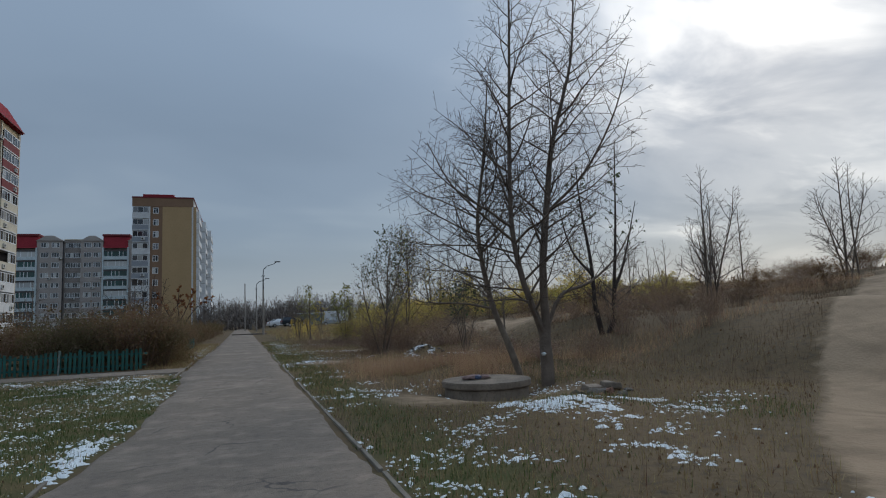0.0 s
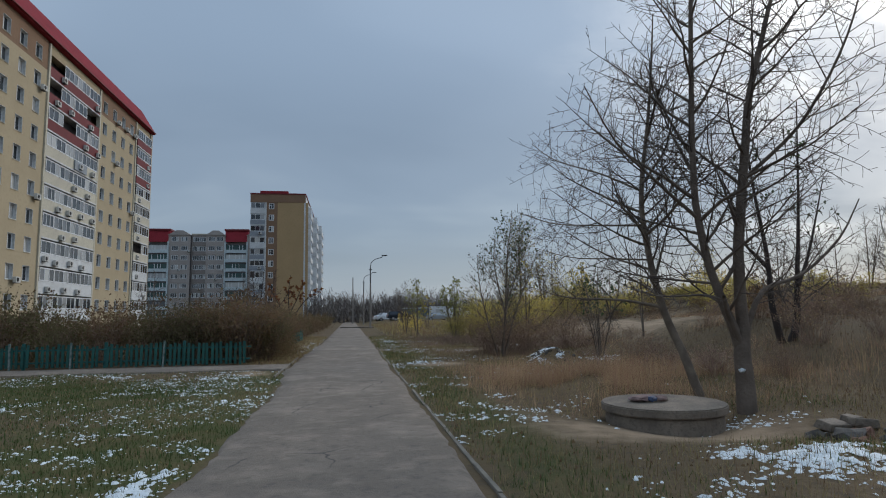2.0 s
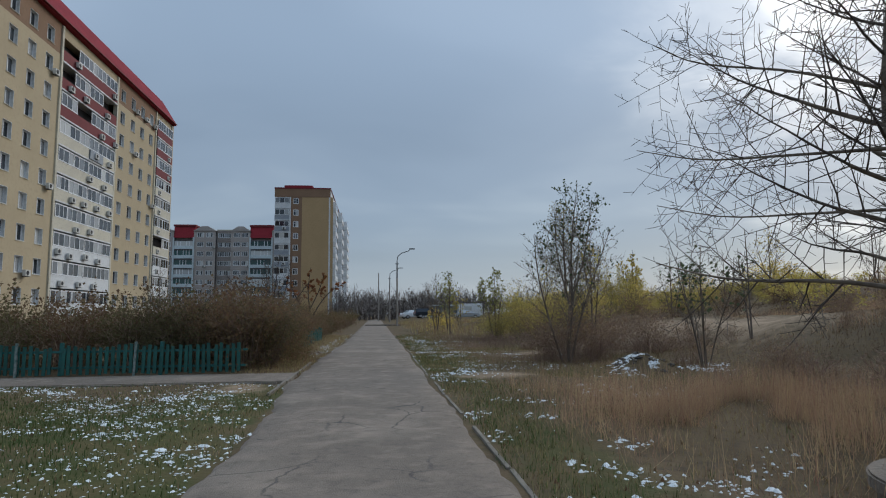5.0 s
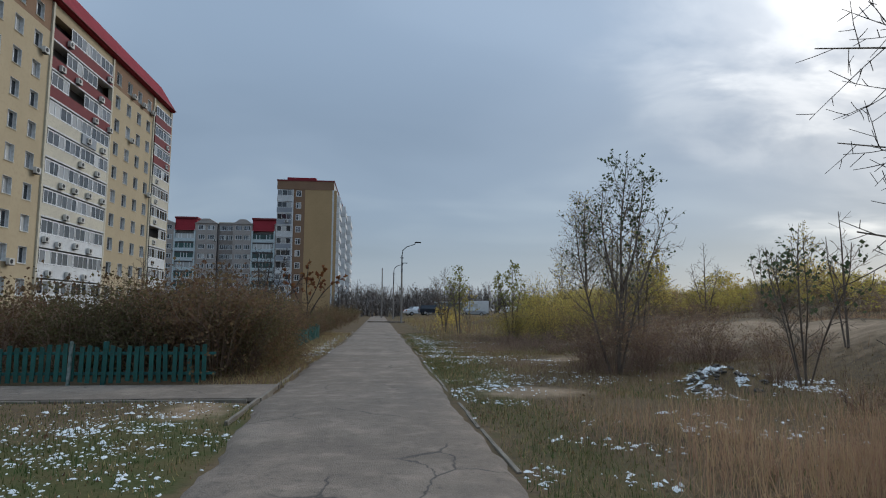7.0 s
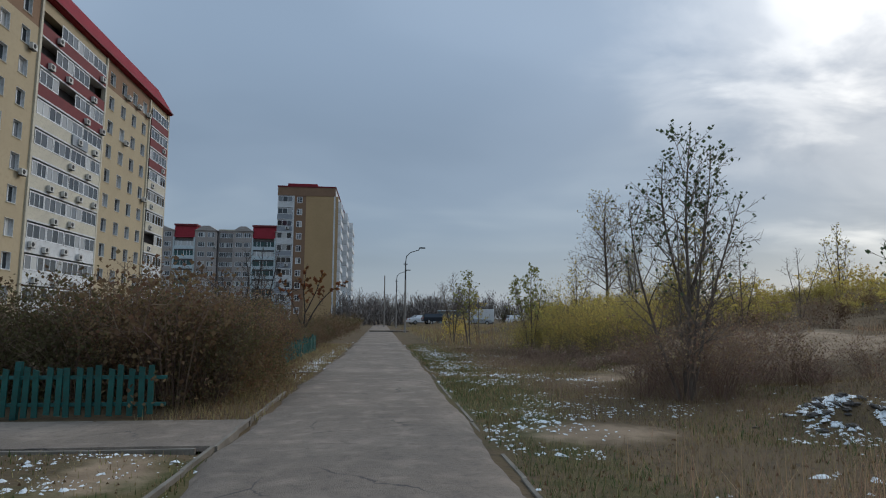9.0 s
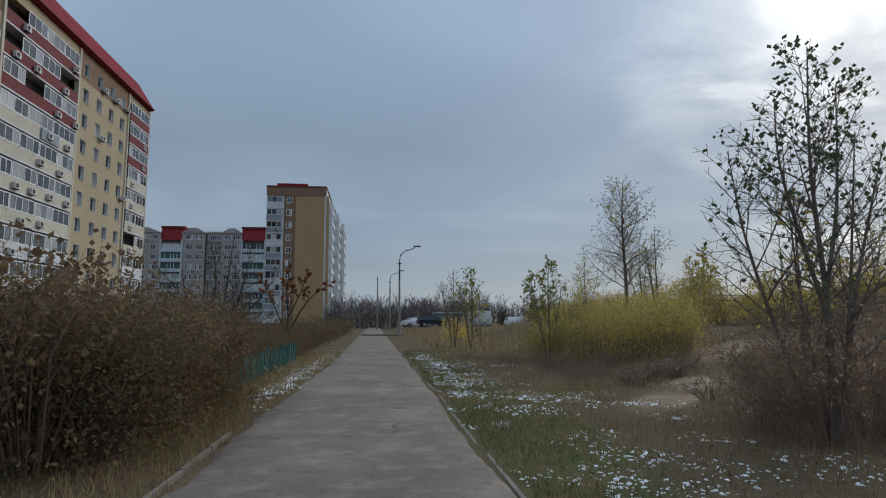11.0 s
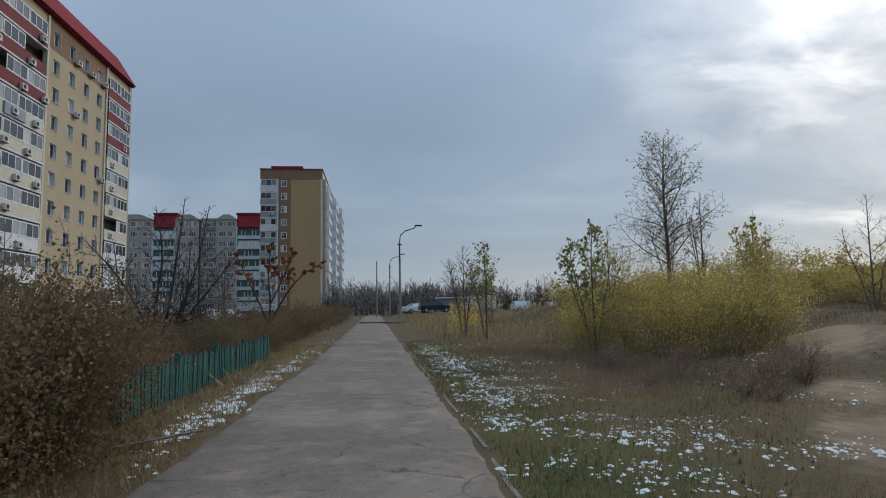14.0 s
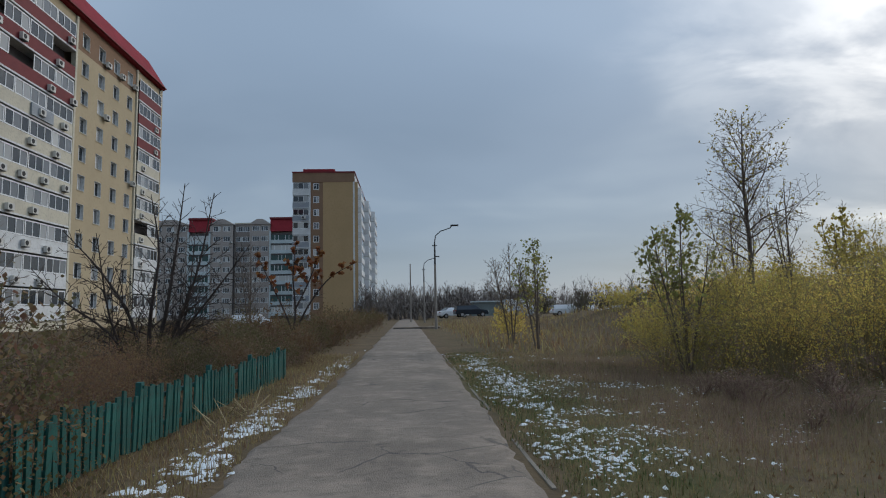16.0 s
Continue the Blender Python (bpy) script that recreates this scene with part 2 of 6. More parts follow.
M_CAR_WHITE = material("white_car_paint", (0.75, 0.77, 0.79), (0.7, 0.72, 0.74), 1, 0.25, spec=0.5)
M_CAR_DARK = material("dark_blue_car_paint", (0.025, 0.035, 0.05), (0.02, 0.028, 0.04), 1, 0.22, spec=0.5)
M_CAR_SILVER = material("silver_car_paint", (0.42, 0.45, 0.48), (0.38, 0.41, 0.44), 1, 0.28, 0.4)
M_LAMP_RED = material("red_tail_light", (0.35, 0.02, 0.02), None, 8, 0.2)
M_LAMP_CLEAR = material("clear_headlight", (0.6, 0.62, 0.64), None, 8, 0.15)
M_SHED = material("grey_green_shed_wall", (0.20, 0.24, 0.24), (0.17, 0.2, 0.2), 0.5, 0.7)
M_WOOD_FAR = material("far_bare_wood", (0.165, 0.142, 0.128), (0.13, 0.113, 0.103), 0.2, 0.95, vary=0.35)
M_FAR_LEAF = leafy("far_dull_foliage", (0.115, 0.10, 0.065), (0.09, 0.08, 0.055))


def asphalt_material():
    m = material("worn_asphalt", (0.194, 0.152, 0.118), (0.152, 0.120, 0.093), 0.55, 0.88, bump=0.55, bump_scale=70, fine=22, c=(0.121, 0.097, 0.078))
    t = m.node_tree
    p = t.nodes["Principled BSDF"]
    old = p.inputs["Base Color"].links[0].from_socket
    tc = t.nodes.new("ShaderNodeTexCoord")

    def nz(s, detail, stretch=(1, 1, 1)):
        mp = t.nodes.new("ShaderNodeMapping")
        mp.inputs["Scale"].default_value = stretch
        t.links.new(tc.outputs["Object"], mp.inputs[0])
        n = t.nodes.new("ShaderNodeTexNoise")
        n.inputs["Scale"].default_value, n.inputs["Detail"].default_value = s, detail
        t.links.new(mp.outputs[0], n.inputs[0])
        return n.outputs[0], mp

    def rng(src, lo, hi, top=1.0):
        r = t.nodes.new("ShaderNodeMapRange")
        r.inputs[1].default_value, r.inputs[2].default_value, r.inputs[4].default_value = lo, hi, top
        t.links.new(src, r.inputs[0])
        return r.outputs[0]

    def mix(f, x, y):
        n = t.nodes.new("ShaderNodeMix")
        n.data_type = "RGBA"
        t.links.new(f, n.inputs[0])
        for sock, v in ((n.inputs[6], x), (n.inputs[7], y)):
            if isinstance(v, tuple):
                sock.default_value = (*v, 1)
            else:
                t.links.new(v, sock)
        return n.outputs[2]

    # pale worn patches, broader across the path than along it
    worn, _ = nz(0.7, 8, (1.0, 0.75, 1))
    col = mix(rng(worn, 0.53, 0.70, 0.5), old, (0.315, 0.252, 0.197))
    damp, _ = nz(0.5, 7, (1.0, 0.7, 1))
    col = mix(rng(damp, 0.54, 0.70, 0.4), col, (0.105, 0.083, 0.065))
    # small scabs of pale grit and dark pits
    scab, _ = nz(2.6, 12, (1, 1.15, 1))
    col = mix(rng(scab, 0.50, 0.70, 0.45), col, (0.331, 0.262, 0.201))
    pit, _ = nz(7.0, 12, (1, 1.1, 1))
    col = mix(rng(pit, 0.54, 0.70, 0.5), col, (0.089, 0.072, 0.058))
    # a net of thin dark cracks, broken up by noise
    vor = t.nodes.new("ShaderNodeTexVoronoi")
    vor.feature = "DISTANCE_TO_EDGE"
    vor.inputs["Scale"].default_value = 0.8
    warp, _ = nz(1.8, 5)
    add = t.nodes.new("ShaderNodeVectorMath")
    add.operation = "MULTIPLY_ADD"
    add.inputs[1].default_value = (0.55, 0.55, 0)
    t.links.new(warp, add.inputs[0])
    t.links.new(tc.outputs["Object"], add.inputs[2])
    t.links.new(add.outputs[0], vor.inputs[0])
    crack = rng(vor.outputs["Distance"], 0.014, 0.004)
    some, _ = nz(0.5, 2)
    gate = t.nodes.new("ShaderNodeMath")
    gate.operation = "MULTIPLY"
    t.links.new(crack, gate.inputs[0])
    t.links.new(rng(some, 0.51, 0.59, 0.8), gate.inputs[1])
    col = mix(gate.outputs[0], col, (0.047, 0.042, 0.037))
    grit, _ = nz(160, 2)
    col = mix(rng(grit, 0.60, 0.72, 0.45), col, (0.336, 0.300, 0.260))
    t.links.new(col, p.inputs["Base Color"])
    return m


M_ASPHALT = asphalt_material()


def ground_material():
    m = material("rough_ground", (0.136, 0.094, 0.055), (0.098, 0.071, 0.041), 0.5, 0.95, spec=0.1, bump=0.9, bump_scale=18, fine=7, c=(0.07, 0.053, 0.038))
    t = m.node_tree
    p = t.nodes["Principled BSDF"]
    old = p.inputs["Base Color"].links[0].from_socket
    tc = t.nodes.new("ShaderNodeTexCoord")
    n = t.nodes.new("ShaderNodeTexNoise")
    n.inputs["Scale"].default_value, n.inputs["Detail"].default_value = 1.6, 6
    t.links.new(tc.outputs["Object"], n.inputs[0])
    last = old
    for key, colour, dark in (("grass", (0.066, 0.070, 0.026), (0.105, 0.082, 0.038)), ("sand", (0.285, 0.205, 0.135), (0.205, 0.145, 0.095))):
        at = t.nodes.new("ShaderNodeAttribute")
        at.attribute_name = key
        tone = t.nodes.new("ShaderNodeMix")
        tone.data_type = "RGBA"
        tone.inputs[6].default_value, tone.inputs[7].default_value = (*colour, 1), (*dark, 1)
        r = t.nodes.new("ShaderNodeMapRange")
        r.inputs[1].default_value, r.inputs[2].default_value = 0.4, 0.65
        t.links.new(n.outputs[0], r.inputs[0])
        t.links.new(r.outputs[0], tone.inputs[0])
        # ragged border
        edge = t.nodes.new("ShaderNodeMath")
        edge.operation = "ADD"
        t.links.new(at.outputs["Fac"], edge.inputs[0])
        sh = t.nodes.new("ShaderNodeMapRange")
        sh.inputs[3].default_value, sh.inputs[4].default_value = -0.35, 0.35
        n2 = t.nodes.new("ShaderNodeTexNoise")
        n2.inputs["Scale"].default_value, n2.inputs["Detail"].default_value = 4.0, 5
        t.links.new(tc.outputs["Object"], n2.inputs[0])
        t.links.new(n2.outputs[0], sh.inputs[0])
        t.links.new(sh.outputs[0], edge.inputs[1])
        cut = t.nodes.new("ShaderNodeMapRange")
        cut.inputs[1].default_value, cut.inputs[2].default_value = 0.3, 0.65
        t.links.new(edge.outputs[0], cut.inputs[0])
        mx = t.nodes.new("ShaderNodeMix")
        mx.data_type = "RGBA"
        t.links.new(cut.outputs[0], mx.inputs[0])
        t.links.new(last, mx.inputs[6])
        t.links.new(tone.outputs[2], mx.inputs[7])
        last = mx.outputs[2]
    t.links.new(last, p.inputs["Base Color"])
    return m


M_GROUND = ground_material()


# ---- mesh helpers ----
def mesh_of(name, verts, faces, mat):
    me = bpy.data.meshes.new(name)
    me.from_pydata(verts, [], faces)
    me.materials.append(mat)
    me.update()
    return me


def fast_mesh(name, verts, tris, mat, smooth=False):
    """A mesh from arrays of points and of faces that all have as many corners."""
    me = bpy.data.meshes.new(name)
    verts, tris = np.asarray(verts, np.float32), np.asarray(tris, np.int32)
    k = tris.shape[1]
    me.vertices.add(len(verts))
    me.vertices.foreach_set("co", verts.ravel())
    me.loops.add(tris.size)
    me.loops.foreach_set("vertex_index", tris.ravel())
    me.polygons.add(len(tris))
    me.polygons.foreach_set("loop_start", np.arange(0, tris.size, k, dtype=np.int32))
    if smooth:
        me.polygons.foreach_set("use_smooth", np.ones(len(tris), bool))
    me.materials.append(mat)
    me.update(calc_edges=True)
    me.validate()
    return me


def child(name, me, parent, at=None, label="", kind=""):
    ob = new(name, me)
    ob.parent = parent
    if at is not None:
        ob.matrix_basis = at
    return tagged(ob, label=label, kind=kind)


def part(name, bm, mat, parent, label="", at=None):
    me = bpy.data.meshes.new(name)
    bm.to_mesh(me)
    bm.free()
    me.materials.append(mat)
    return child(name, me, parent, at, label)


def thing(name, label, category, at=None, group="", kind=""):
    ob = new(name)
    if at is not None:
        ob.matrix_basis = at
    return tagged(ob, label, category, group, kind)


def add_box(bm, x0, x1, y0, y1, z0, z1):
    v = [bm.verts.new(p) for p in ((x0, y0, z0), (x1, y0, z0), (x1, y1, z0), (x0, y1, z0), (x0, y0, z1), (x1, y0, z1), (x1, y1, z1), (x0, y1, z1))]
    for f in ((3, 2, 1, 0), (4, 5, 6, 7), (0, 1, 5, 4), (1, 2, 6, 5), (2, 3, 7, 6), (3, 0, 4, 7)):
        bm.faces.new([v[i] for i in f])
    return v


def box(x0, x1, y0, y1, z0, z1, bevel=0.0):
    bm = bmesh.new()
    add_box(bm, x0, x1, y0, y1, z0, z1)
    if bevel:
        bmesh.ops.bevel(bm, geom=bm.edges[:], offset=bevel, segments=2, affect="EDGES", profile=0.6)
    return bm


def box_mesh(name, mat, *dims, bevel=0.0):
    bm = box(*dims, bevel=bevel)
    me = bpy.data.meshes.new(name)
    bm.to_mesh(me)
    bm.free()
    me.materials.append(mat)
    return me


def cone(bm, r0, r1, z0, z1, seg=12, x=0, y=0):
    m = Matrix.Translation((x, y, (z0 + z1) / 2))
    bmesh.ops.create_cone(bm, cap_ends=True, segments=seg, radius1=r0, radius2=r1, depth=z1 - z0, matrix=m)


def scatter(name, tv, tf, pos, turn, tilt, size, mat, lean_dir=None):
    """One mesh of many copies of a small template (points tv, faces tf), each turned, tilted and sized."""
    tv, tf = np.asarray(tv, float), np.asarray(tf, int)
    n = len(pos)
    size = np.asarray(size, float)
    if size.ndim == 1:
        size = np.repeat(size[:, None], 3, axis=1)
    v = tv[None] * size[:, None, :]
    ct, st = np.cos(tilt)[:, None], np.sin(tilt)[:, None]
    y, z = v[:, :, 1] * ct - v[:, :, 2] * st, v[:, :, 1] * st + v[:, :, 2] * ct
    c, s = np.cos(turn)[:, None], np.sin(turn)[:, None]
    out = np.stack([v[:, :, 0] * c - y * s, v[:, :, 0] * s + y * c, z], axis=2) + np.asarray(pos)[:, None, :]
    faces = tf[None] + (np.arange(n) * len(tv))[:, None, None]
    return fast_mesh(name, out.reshape(-1, 3), faces.reshape(-1, tf.shape[1]), mat)


def smooth(v):
    v = np.clip(v, 0.0, 1.0)
    return v * v * (3 - 2 * v)


def bumps(x, y, k, seed=0.0):
    return (np.sin(x * k + 1.3 * np.sin(y * k * 0.7 + seed) + seed) + np.sin(y * k * 1.13 + 1.7 * np.sin(x * k * 0.63 + 2 * seed))) * 0.5


# ---- ground ----
def ground_z(x, y):
    """The lie of the land: level along the path, a bank to the east of it, a hollow round the well."""
    x, y = np.asarray(x, float), np.asarray(y, float)
    toe = 8.6 + 0.8 * np.sin(y * 0.16 + 0.6)
    bank = smooth((x - toe) / 6.0) * 1.25 + smooth((x - 14) / 24.0) * 2.3
    bank = bank * (1 - smooth((y - 62) / 26.0)) * (0.92 + 0.12 * np.sin(y * 0.13))
    off = smooth((np.maximum(x - 1.75, -1.3 - x)) / 1.2)
    rough = off * (0.035 * bumps(x, y, 1.7, 1.0) + 0.05 * bumps(x, y, 0.5, 2.0)) * (1 + 2.0 * smooth((x - 5) / 6))
    hollow = -0.2 * np.exp(-((x - 4.85) ** 2 / 1.7 + (y - 11.2) ** 2 / 2.4))
    heap = 0.42 * np.exp(-((x - 6.5) ** 2 / 0.5 + (y - 21.3) ** 2 / 0.4)) + 0.14 * np.exp(-((x - 5.0) ** 2 / 1.6 + (y - 8.3) ** 2 / 0.6))
    level = -0.045 * (1 - off) - 0.01 * off
    strip = smooth((-1.0 - x) / 0.3) * smooth((y - 20.1) / 0.25) * smooth((22.4 - y) / 0.25)
    rough = rough * (1 - strip)
    level = level - 0.04 * strip
    lot = 0.5 * smooth((y - 84) / 14.0) * smooth((x - 3.5) / 3.0)
    west = 0.55 * smooth((-x - 20) / 12.0)
    return bank + rough + hollow + heap + level + west + lot


def path_left(y):
    return np.interp(y, (0, 6.6, 10, 15, 18.5, 20.2, 25, 31, 37, 60), (-1.4, -1.34, -1.07, -1.08, -1.24, -1.38, -1.34, -1.25, -1.08, -1.1))


TRAIL = [(1.0, -4.0), (5.6, 1.4), (8.0, 3.9), (14.6, 8.9), (24.0, 15.0), (40.0, 24.0)]


def near_line(x, y, pts):
    best = np.full(np.shape(x), 1e9)
    for (ax, ay), (bx, by) in zip(pts, pts[1:]):
        dx, dy = bx - ax, by - ay
        t = np.clip(((x - ax) * dx + (y - ay) * dy) / (dx * dx + dy * dy), 0, 1)
        best = np.minimum(best, np.hypot(x - ax - t * dx, y - ay - t * dy))
    return best


BARE_LINE = [(4.4, 26.2), (5.6, 27.8), (7.8, 30.6), (10.0, 33.6), (12.0, 36.5)]


def sand_at(x, y):
    trail = 1 - smooth((near_line(x, y, TRAIL) - 1.9) / 0.7)
    slope = np.exp(-((x - 12.0) ** 2 / 5.0 + (y - 29.5) ** 2 / 26.0)) * 0.85
    scar = 0.35 * np.exp(-((x - 11.2) ** 2 / 3.0 + (y - 36.5) ** 2 / 5.0))
    spot = 0.85 * np.exp(-((x - 3.0) ** 2 / 1.1 + (y - 21.0) ** 2 / 0.5)) + 0.8 * np.exp(-((x + 2.1) ** 2 / 0.25 + (y - 19.4) ** 2 / 0.8))
    well = 0.9 * np.exp(-((x - 4.7) ** 2 / 3.2 + (y - 10.5) ** 2 / 1.1)) + 0.3 * np.exp(-((x - 2.9) ** 2 / 0.5 + (y - 13.0) ** 2 / 9))
    bare = 0.36 * np.exp(-((x - 7.2) ** 2 / 3.5 + (y - 28.0) ** 2 / 5.0)) * (0.6 + 0.5 * bumps(x, y, 1.3, 3.0)) + 0.3 * smooth((bumps(x, y, 0.35, 4.0) - 0.5) / 0.5) * smooth((x - 7) / 4)
    worn = 0.5 * (1 - smooth((near_line(x, y, BARE_LINE) - 0.2) / 0.8)) * (0.65 + 0.5 * bumps(x, y, 1.1, 7.0))
    return np.clip(worn + trail + slope + scar + spot + well + bare, 0, 1)


def grass_at(x, y):
    lawn = smooth((path_left(y) + 0.1 - x) / 0.2) * smooth((20.4 - y) / 0.4) * (0.45 + 0.4 * bumps(x, y, 0.7, 5.0))
    lawn = lawn + 0.5 * np.exp(-((x + 1.8) / 0.9) ** 2) * smooth((20.3 - y) / 0.4)
    verge = (1 - smooth((y - 40) / 8)) * np.exp(-((x - 2.2) / 0.9) ** 2) * (0.55 + 0.35 * bumps(x, y, 0.5, 6.0))
    meadow = 0.35 * smooth((x - 1.6) / 0.5) * smooth((9 - x) / 3) * smooth((y - 21) / 4)
    return np.clip(lawn + verge + meadow, 0, 1)


def axis(*spans):
    out = []
    for a, b, step in spans:
        out += list(np.arange(a, b, step))
    return np.array(out + [spans[-1][1]])


gx = axis((-1600, -200, 200), (-200, -60, 20), (-60, -14, 4), (-14, -3, 0.5), (-3, 9, 0.2), (9, 24, 0.5), (24, 60, 3), (60, 200, 20), (200, 1600, 200))
gy = axis((-400, -40, 40), (-40, -6, 4), (-6, 42, 0.3), (42, 70, 1), (70, 200, 6), (200, 400, 25), (400, 2400, 250))
GX, GY = np.meshgrid(gx, gy, indexing="ij")
GZ = ground_z(GX, GY)
idx = np.arange(GX.size).reshape(GX.shape)
quads = np.stack([idx[:-1, :-1], idx[1:, :-1], idx[1:, 1:], idx[:-1, 1:]], -1).reshape(-1, 4)
ground_mesh = fast_mesh("ground", np.stack([GX, GY, GZ], -1).reshape(-1, 3), quads, M_GROUND, True)
for key, values in (("grass", grass_at(GX, GY)), ("sand", sand_at(GX, GY))):
    ground_mesh.attributes.new(key, "FLOAT", "POINT").data.foreach_set("value", values.astype(np.float32).ravel())
tagged(new("ground", ground_mesh), "rough brown ground with thin grass and bare sandy trails", "ground", kind="structure")

# the asphalt path: ragged sides, a little crown
rng = np.random.default_rng(4)
py = axis((-14, 45, 0.22), (45, 150, 1.5))
cols = np.array([-1, -0.93, -0.6, -0.2, 0.2, 0.6, 0.93, 1])
left = path_left(py) + 0.035 * np.sin(py * 0.9) + 0.03 * np.sin(py * 2.7 + 1) + rng.normal(0, 0.02, len(py))
right = 1.50 + 0.03 * np.sin(py * 1.1 + 2) + rng.normal(0, 0.016, len(py))
right = right + 0.06 * smooth((py - 26) / 4)
PXs = left[:, None] + (cols[None] + 1) / 2 * (right - left)[:, None]
PZs = np.where(np.abs(cols) > 0.97, -0.05, 0.0)[None] + 0.012 * (1 - cols[None] ** 2) + 0.006 * bumps(PXs, py[:, None], 1.3, 3.0)
pv = np.stack([PXs, np.repeat(py[:, None], 8, 1), PZs], -1).reshape(-1, 3)
pidx = np.arange(len(pv)).reshape(len(py), 8)
pq = np.stack([pidx[:-1, :-1], pidx[:-1, 1:], pidx[1:, 1:], pidx[1:, :-1]], -1).reshape(-1, 4)
tagged(new("path", fast_mesh("path", pv, pq, M_ASPHALT, True)), "worn grey asphalt footpath with cracks and pale patches", "path", kind="structure")

# the concrete side path with its edging
side_bm = bmesh.new()
xs = np.linspace(-46, -1.41, 60)
rows = []
for i, x in enumerate(xs):
    rows.append([side_bm.verts.new((x, y + 0.02 * math.sin(x * 2.1), z)) for y, z in ((20.42, -0.05), (20.44, 0.004 + 0.55 * float(smooth((-x - 20) / 12.0))), (22.08, 0.006 + 0.55 * float(smooth((-x - 20) / 12.0))), (22.1, -0.05))])
for a, b in zip(rows, rows[1:]):
    for i in range(3):
        side_bm.faces.new((a[i], b[i], b[i + 1], a[i + 1]))
side_me = bpy.data.meshes.new("side_path")
side_bm.to_mesh(side_me)
side_bm.free()
side_me.materials.append(M_ASPHALT)
tagged(new("side_path", side_me), "narrow asphalt side path running to the fence", "path", kind="structure")


def kerb_run(label, stones, mat=M_KERB):
    """Kerb stones end to end, each a little out of line, as pieces of one kerb."""
    base = thing("kerb", label, "kerb", kind="structure")
    meshes = [box_mesh("kerb_stone", mat, -0.022, 0.022, -0.488, 0.488, -0.12, 0.022, bevel=0.008) for _ in range(1)]
    r = random.Random(len(stones))
    for x, y, turn, drop in stones:
        child("kerb_stone", meshes[0], base, pose(x + r.uniform(-0.015, 0.015), y, -0.012 - drop, r.uniform(-0.7, 0.7), r.uniform(-3, 3), turn + r.uniform(-0.7, 0.7)))


r = random.Random(3)
kerb_run("thin grey concrete kerb sunk along the path", [(1.575 + 0.06 * float(smooth((y - 26) / 4)), y, 0, r.choice((0.012, 0.018, 0.024, 0.032)) + (0.03 if y > 20 else 0.01)) for y in np.arange(-3.5, 46, 1.0) if r.random() > 0.06])
kerb_run("pale concrete kerb beside the lawn", [(-1.42, y, 0, 0.03) for y in np.arange(2.6, 7.0, 1.0)] + [(-1.44, y, 0, 0.0) for y in np.arange(18.9, 25.6, 1.0)])
kerb_run("thin edging of the side path", [(x, 22.12, 90, 0.005) for x in np.arange(-1.9, -24, -1.0)] + [(x, 20.38, 90, 0.02) for x in np.arange(-2.1, -8, -1.0)])

# the raised crossing slab far down the path
slab = thing("crossing_slab", "dark raised slab lying across the path", "slab", pose(1.0, 77, 0))
part("slab", box(-1.8, 2.2, -0.5, 0.5, -0.05, 0.14, 0.02), M_CONCRETE, slab)
# thin dark box stands in for the shadow along the slab front
part("shadow_gap", box(-1.6, 0.6, -0.56, -0.505, -0.05, 0.07, 0.01), M_SHADE_TONE, slab, "dark strip painted as shadow along the front edge")


# ---- buildings ----
def holed_wall(width, z0, z1, holes, deep=0.44):
    """A wall in the plane y = 0 that faces -y, with openings (x0, x1, z0, z1) and their reveals."""
    bm = bmesh.new()
    ex = sorted({0.0, width, *[h[0] for h in holes], *[h[1] for h in holes]})
    ez = sorted({z0, z1, *[h[2] for h in holes], *[h[3] for h in holes]})
    for a, b in zip(ex, ex[1:]):
        for c, d in zip(ez, ez[1:]):
            mx, mz = (a + b) / 2, (c + d) / 2
            if not any(h[0] < mx < h[1] and h[2] < mz < h[3] for h in holes):
                bm.faces.new([bm.verts.new(p) for p in ((a, 0, c), (b, 0, c), (b, 0, d), (a, 0, d))])
    for a, b, c, d in holes:
        for q in (((a, 0, c), (a, deep, c), (b, deep, c), (b, 0, c)), ((a, 0, d), (b, 0, d), (b, deep, d), (a, deep, d)),
                  ((a, 0, c), (a, 0, d), (a, deep, d), (a, deep, c)), ((b, 0, c), (b, deep, c), (b, deep, d), (b, 0, d))):
            bm.faces.new([bm.verts.new(p) for p in q])
    bmesh.ops.remove_doubles(bm, verts=bm.verts[:], dist=0.0005)
    return bm


def window_set(w, h, bars=(0.5,), rail=None, deep=0.07, frame_w=0.07, mat=None):
    """Frame and pane meshes of a window, centred, in the plane y = 0 and facing -y."""
    edges = [0.0, *bars, 1.0]
    cells = []
    for a, b in zip(edges, edges[1:]):
        x0, x1 = a * w + (frame_w if a == 0 else 0.04), b * w - (frame_w if b == 1 else 0.04)
        if rail and a == 0:
            cells += [(x0, x1, frame_w, rail * h - 0.03), (x0, x1, rail * h + 0.03, h - frame_w)]
        else:
            cells.append((x0, x1, frame_w, h - frame_w))
    bm = holed_wall(w, 0, h, cells, deep)
    bmesh.ops.translate(bm, verts=bm.verts[:], vec=(-w / 2, -deep / 2, -h / 2))
    fme = bpy.data.meshes.new("frame")
    bm.to_mesh(fme)
    bm.free()
    fme.materials.append(mat or M_FRAME)
    pane = []
    for a, b in zip(edges, edges[1:]):
        pane.append(box_mesh("pane", M_GLASS, -w / 2 + a * w + 0.03, -w / 2 + b * w - 0.03, -0.008, 0.008, -h / 2 + 0.04, h / 2 - 0.04))
    return fme, pane


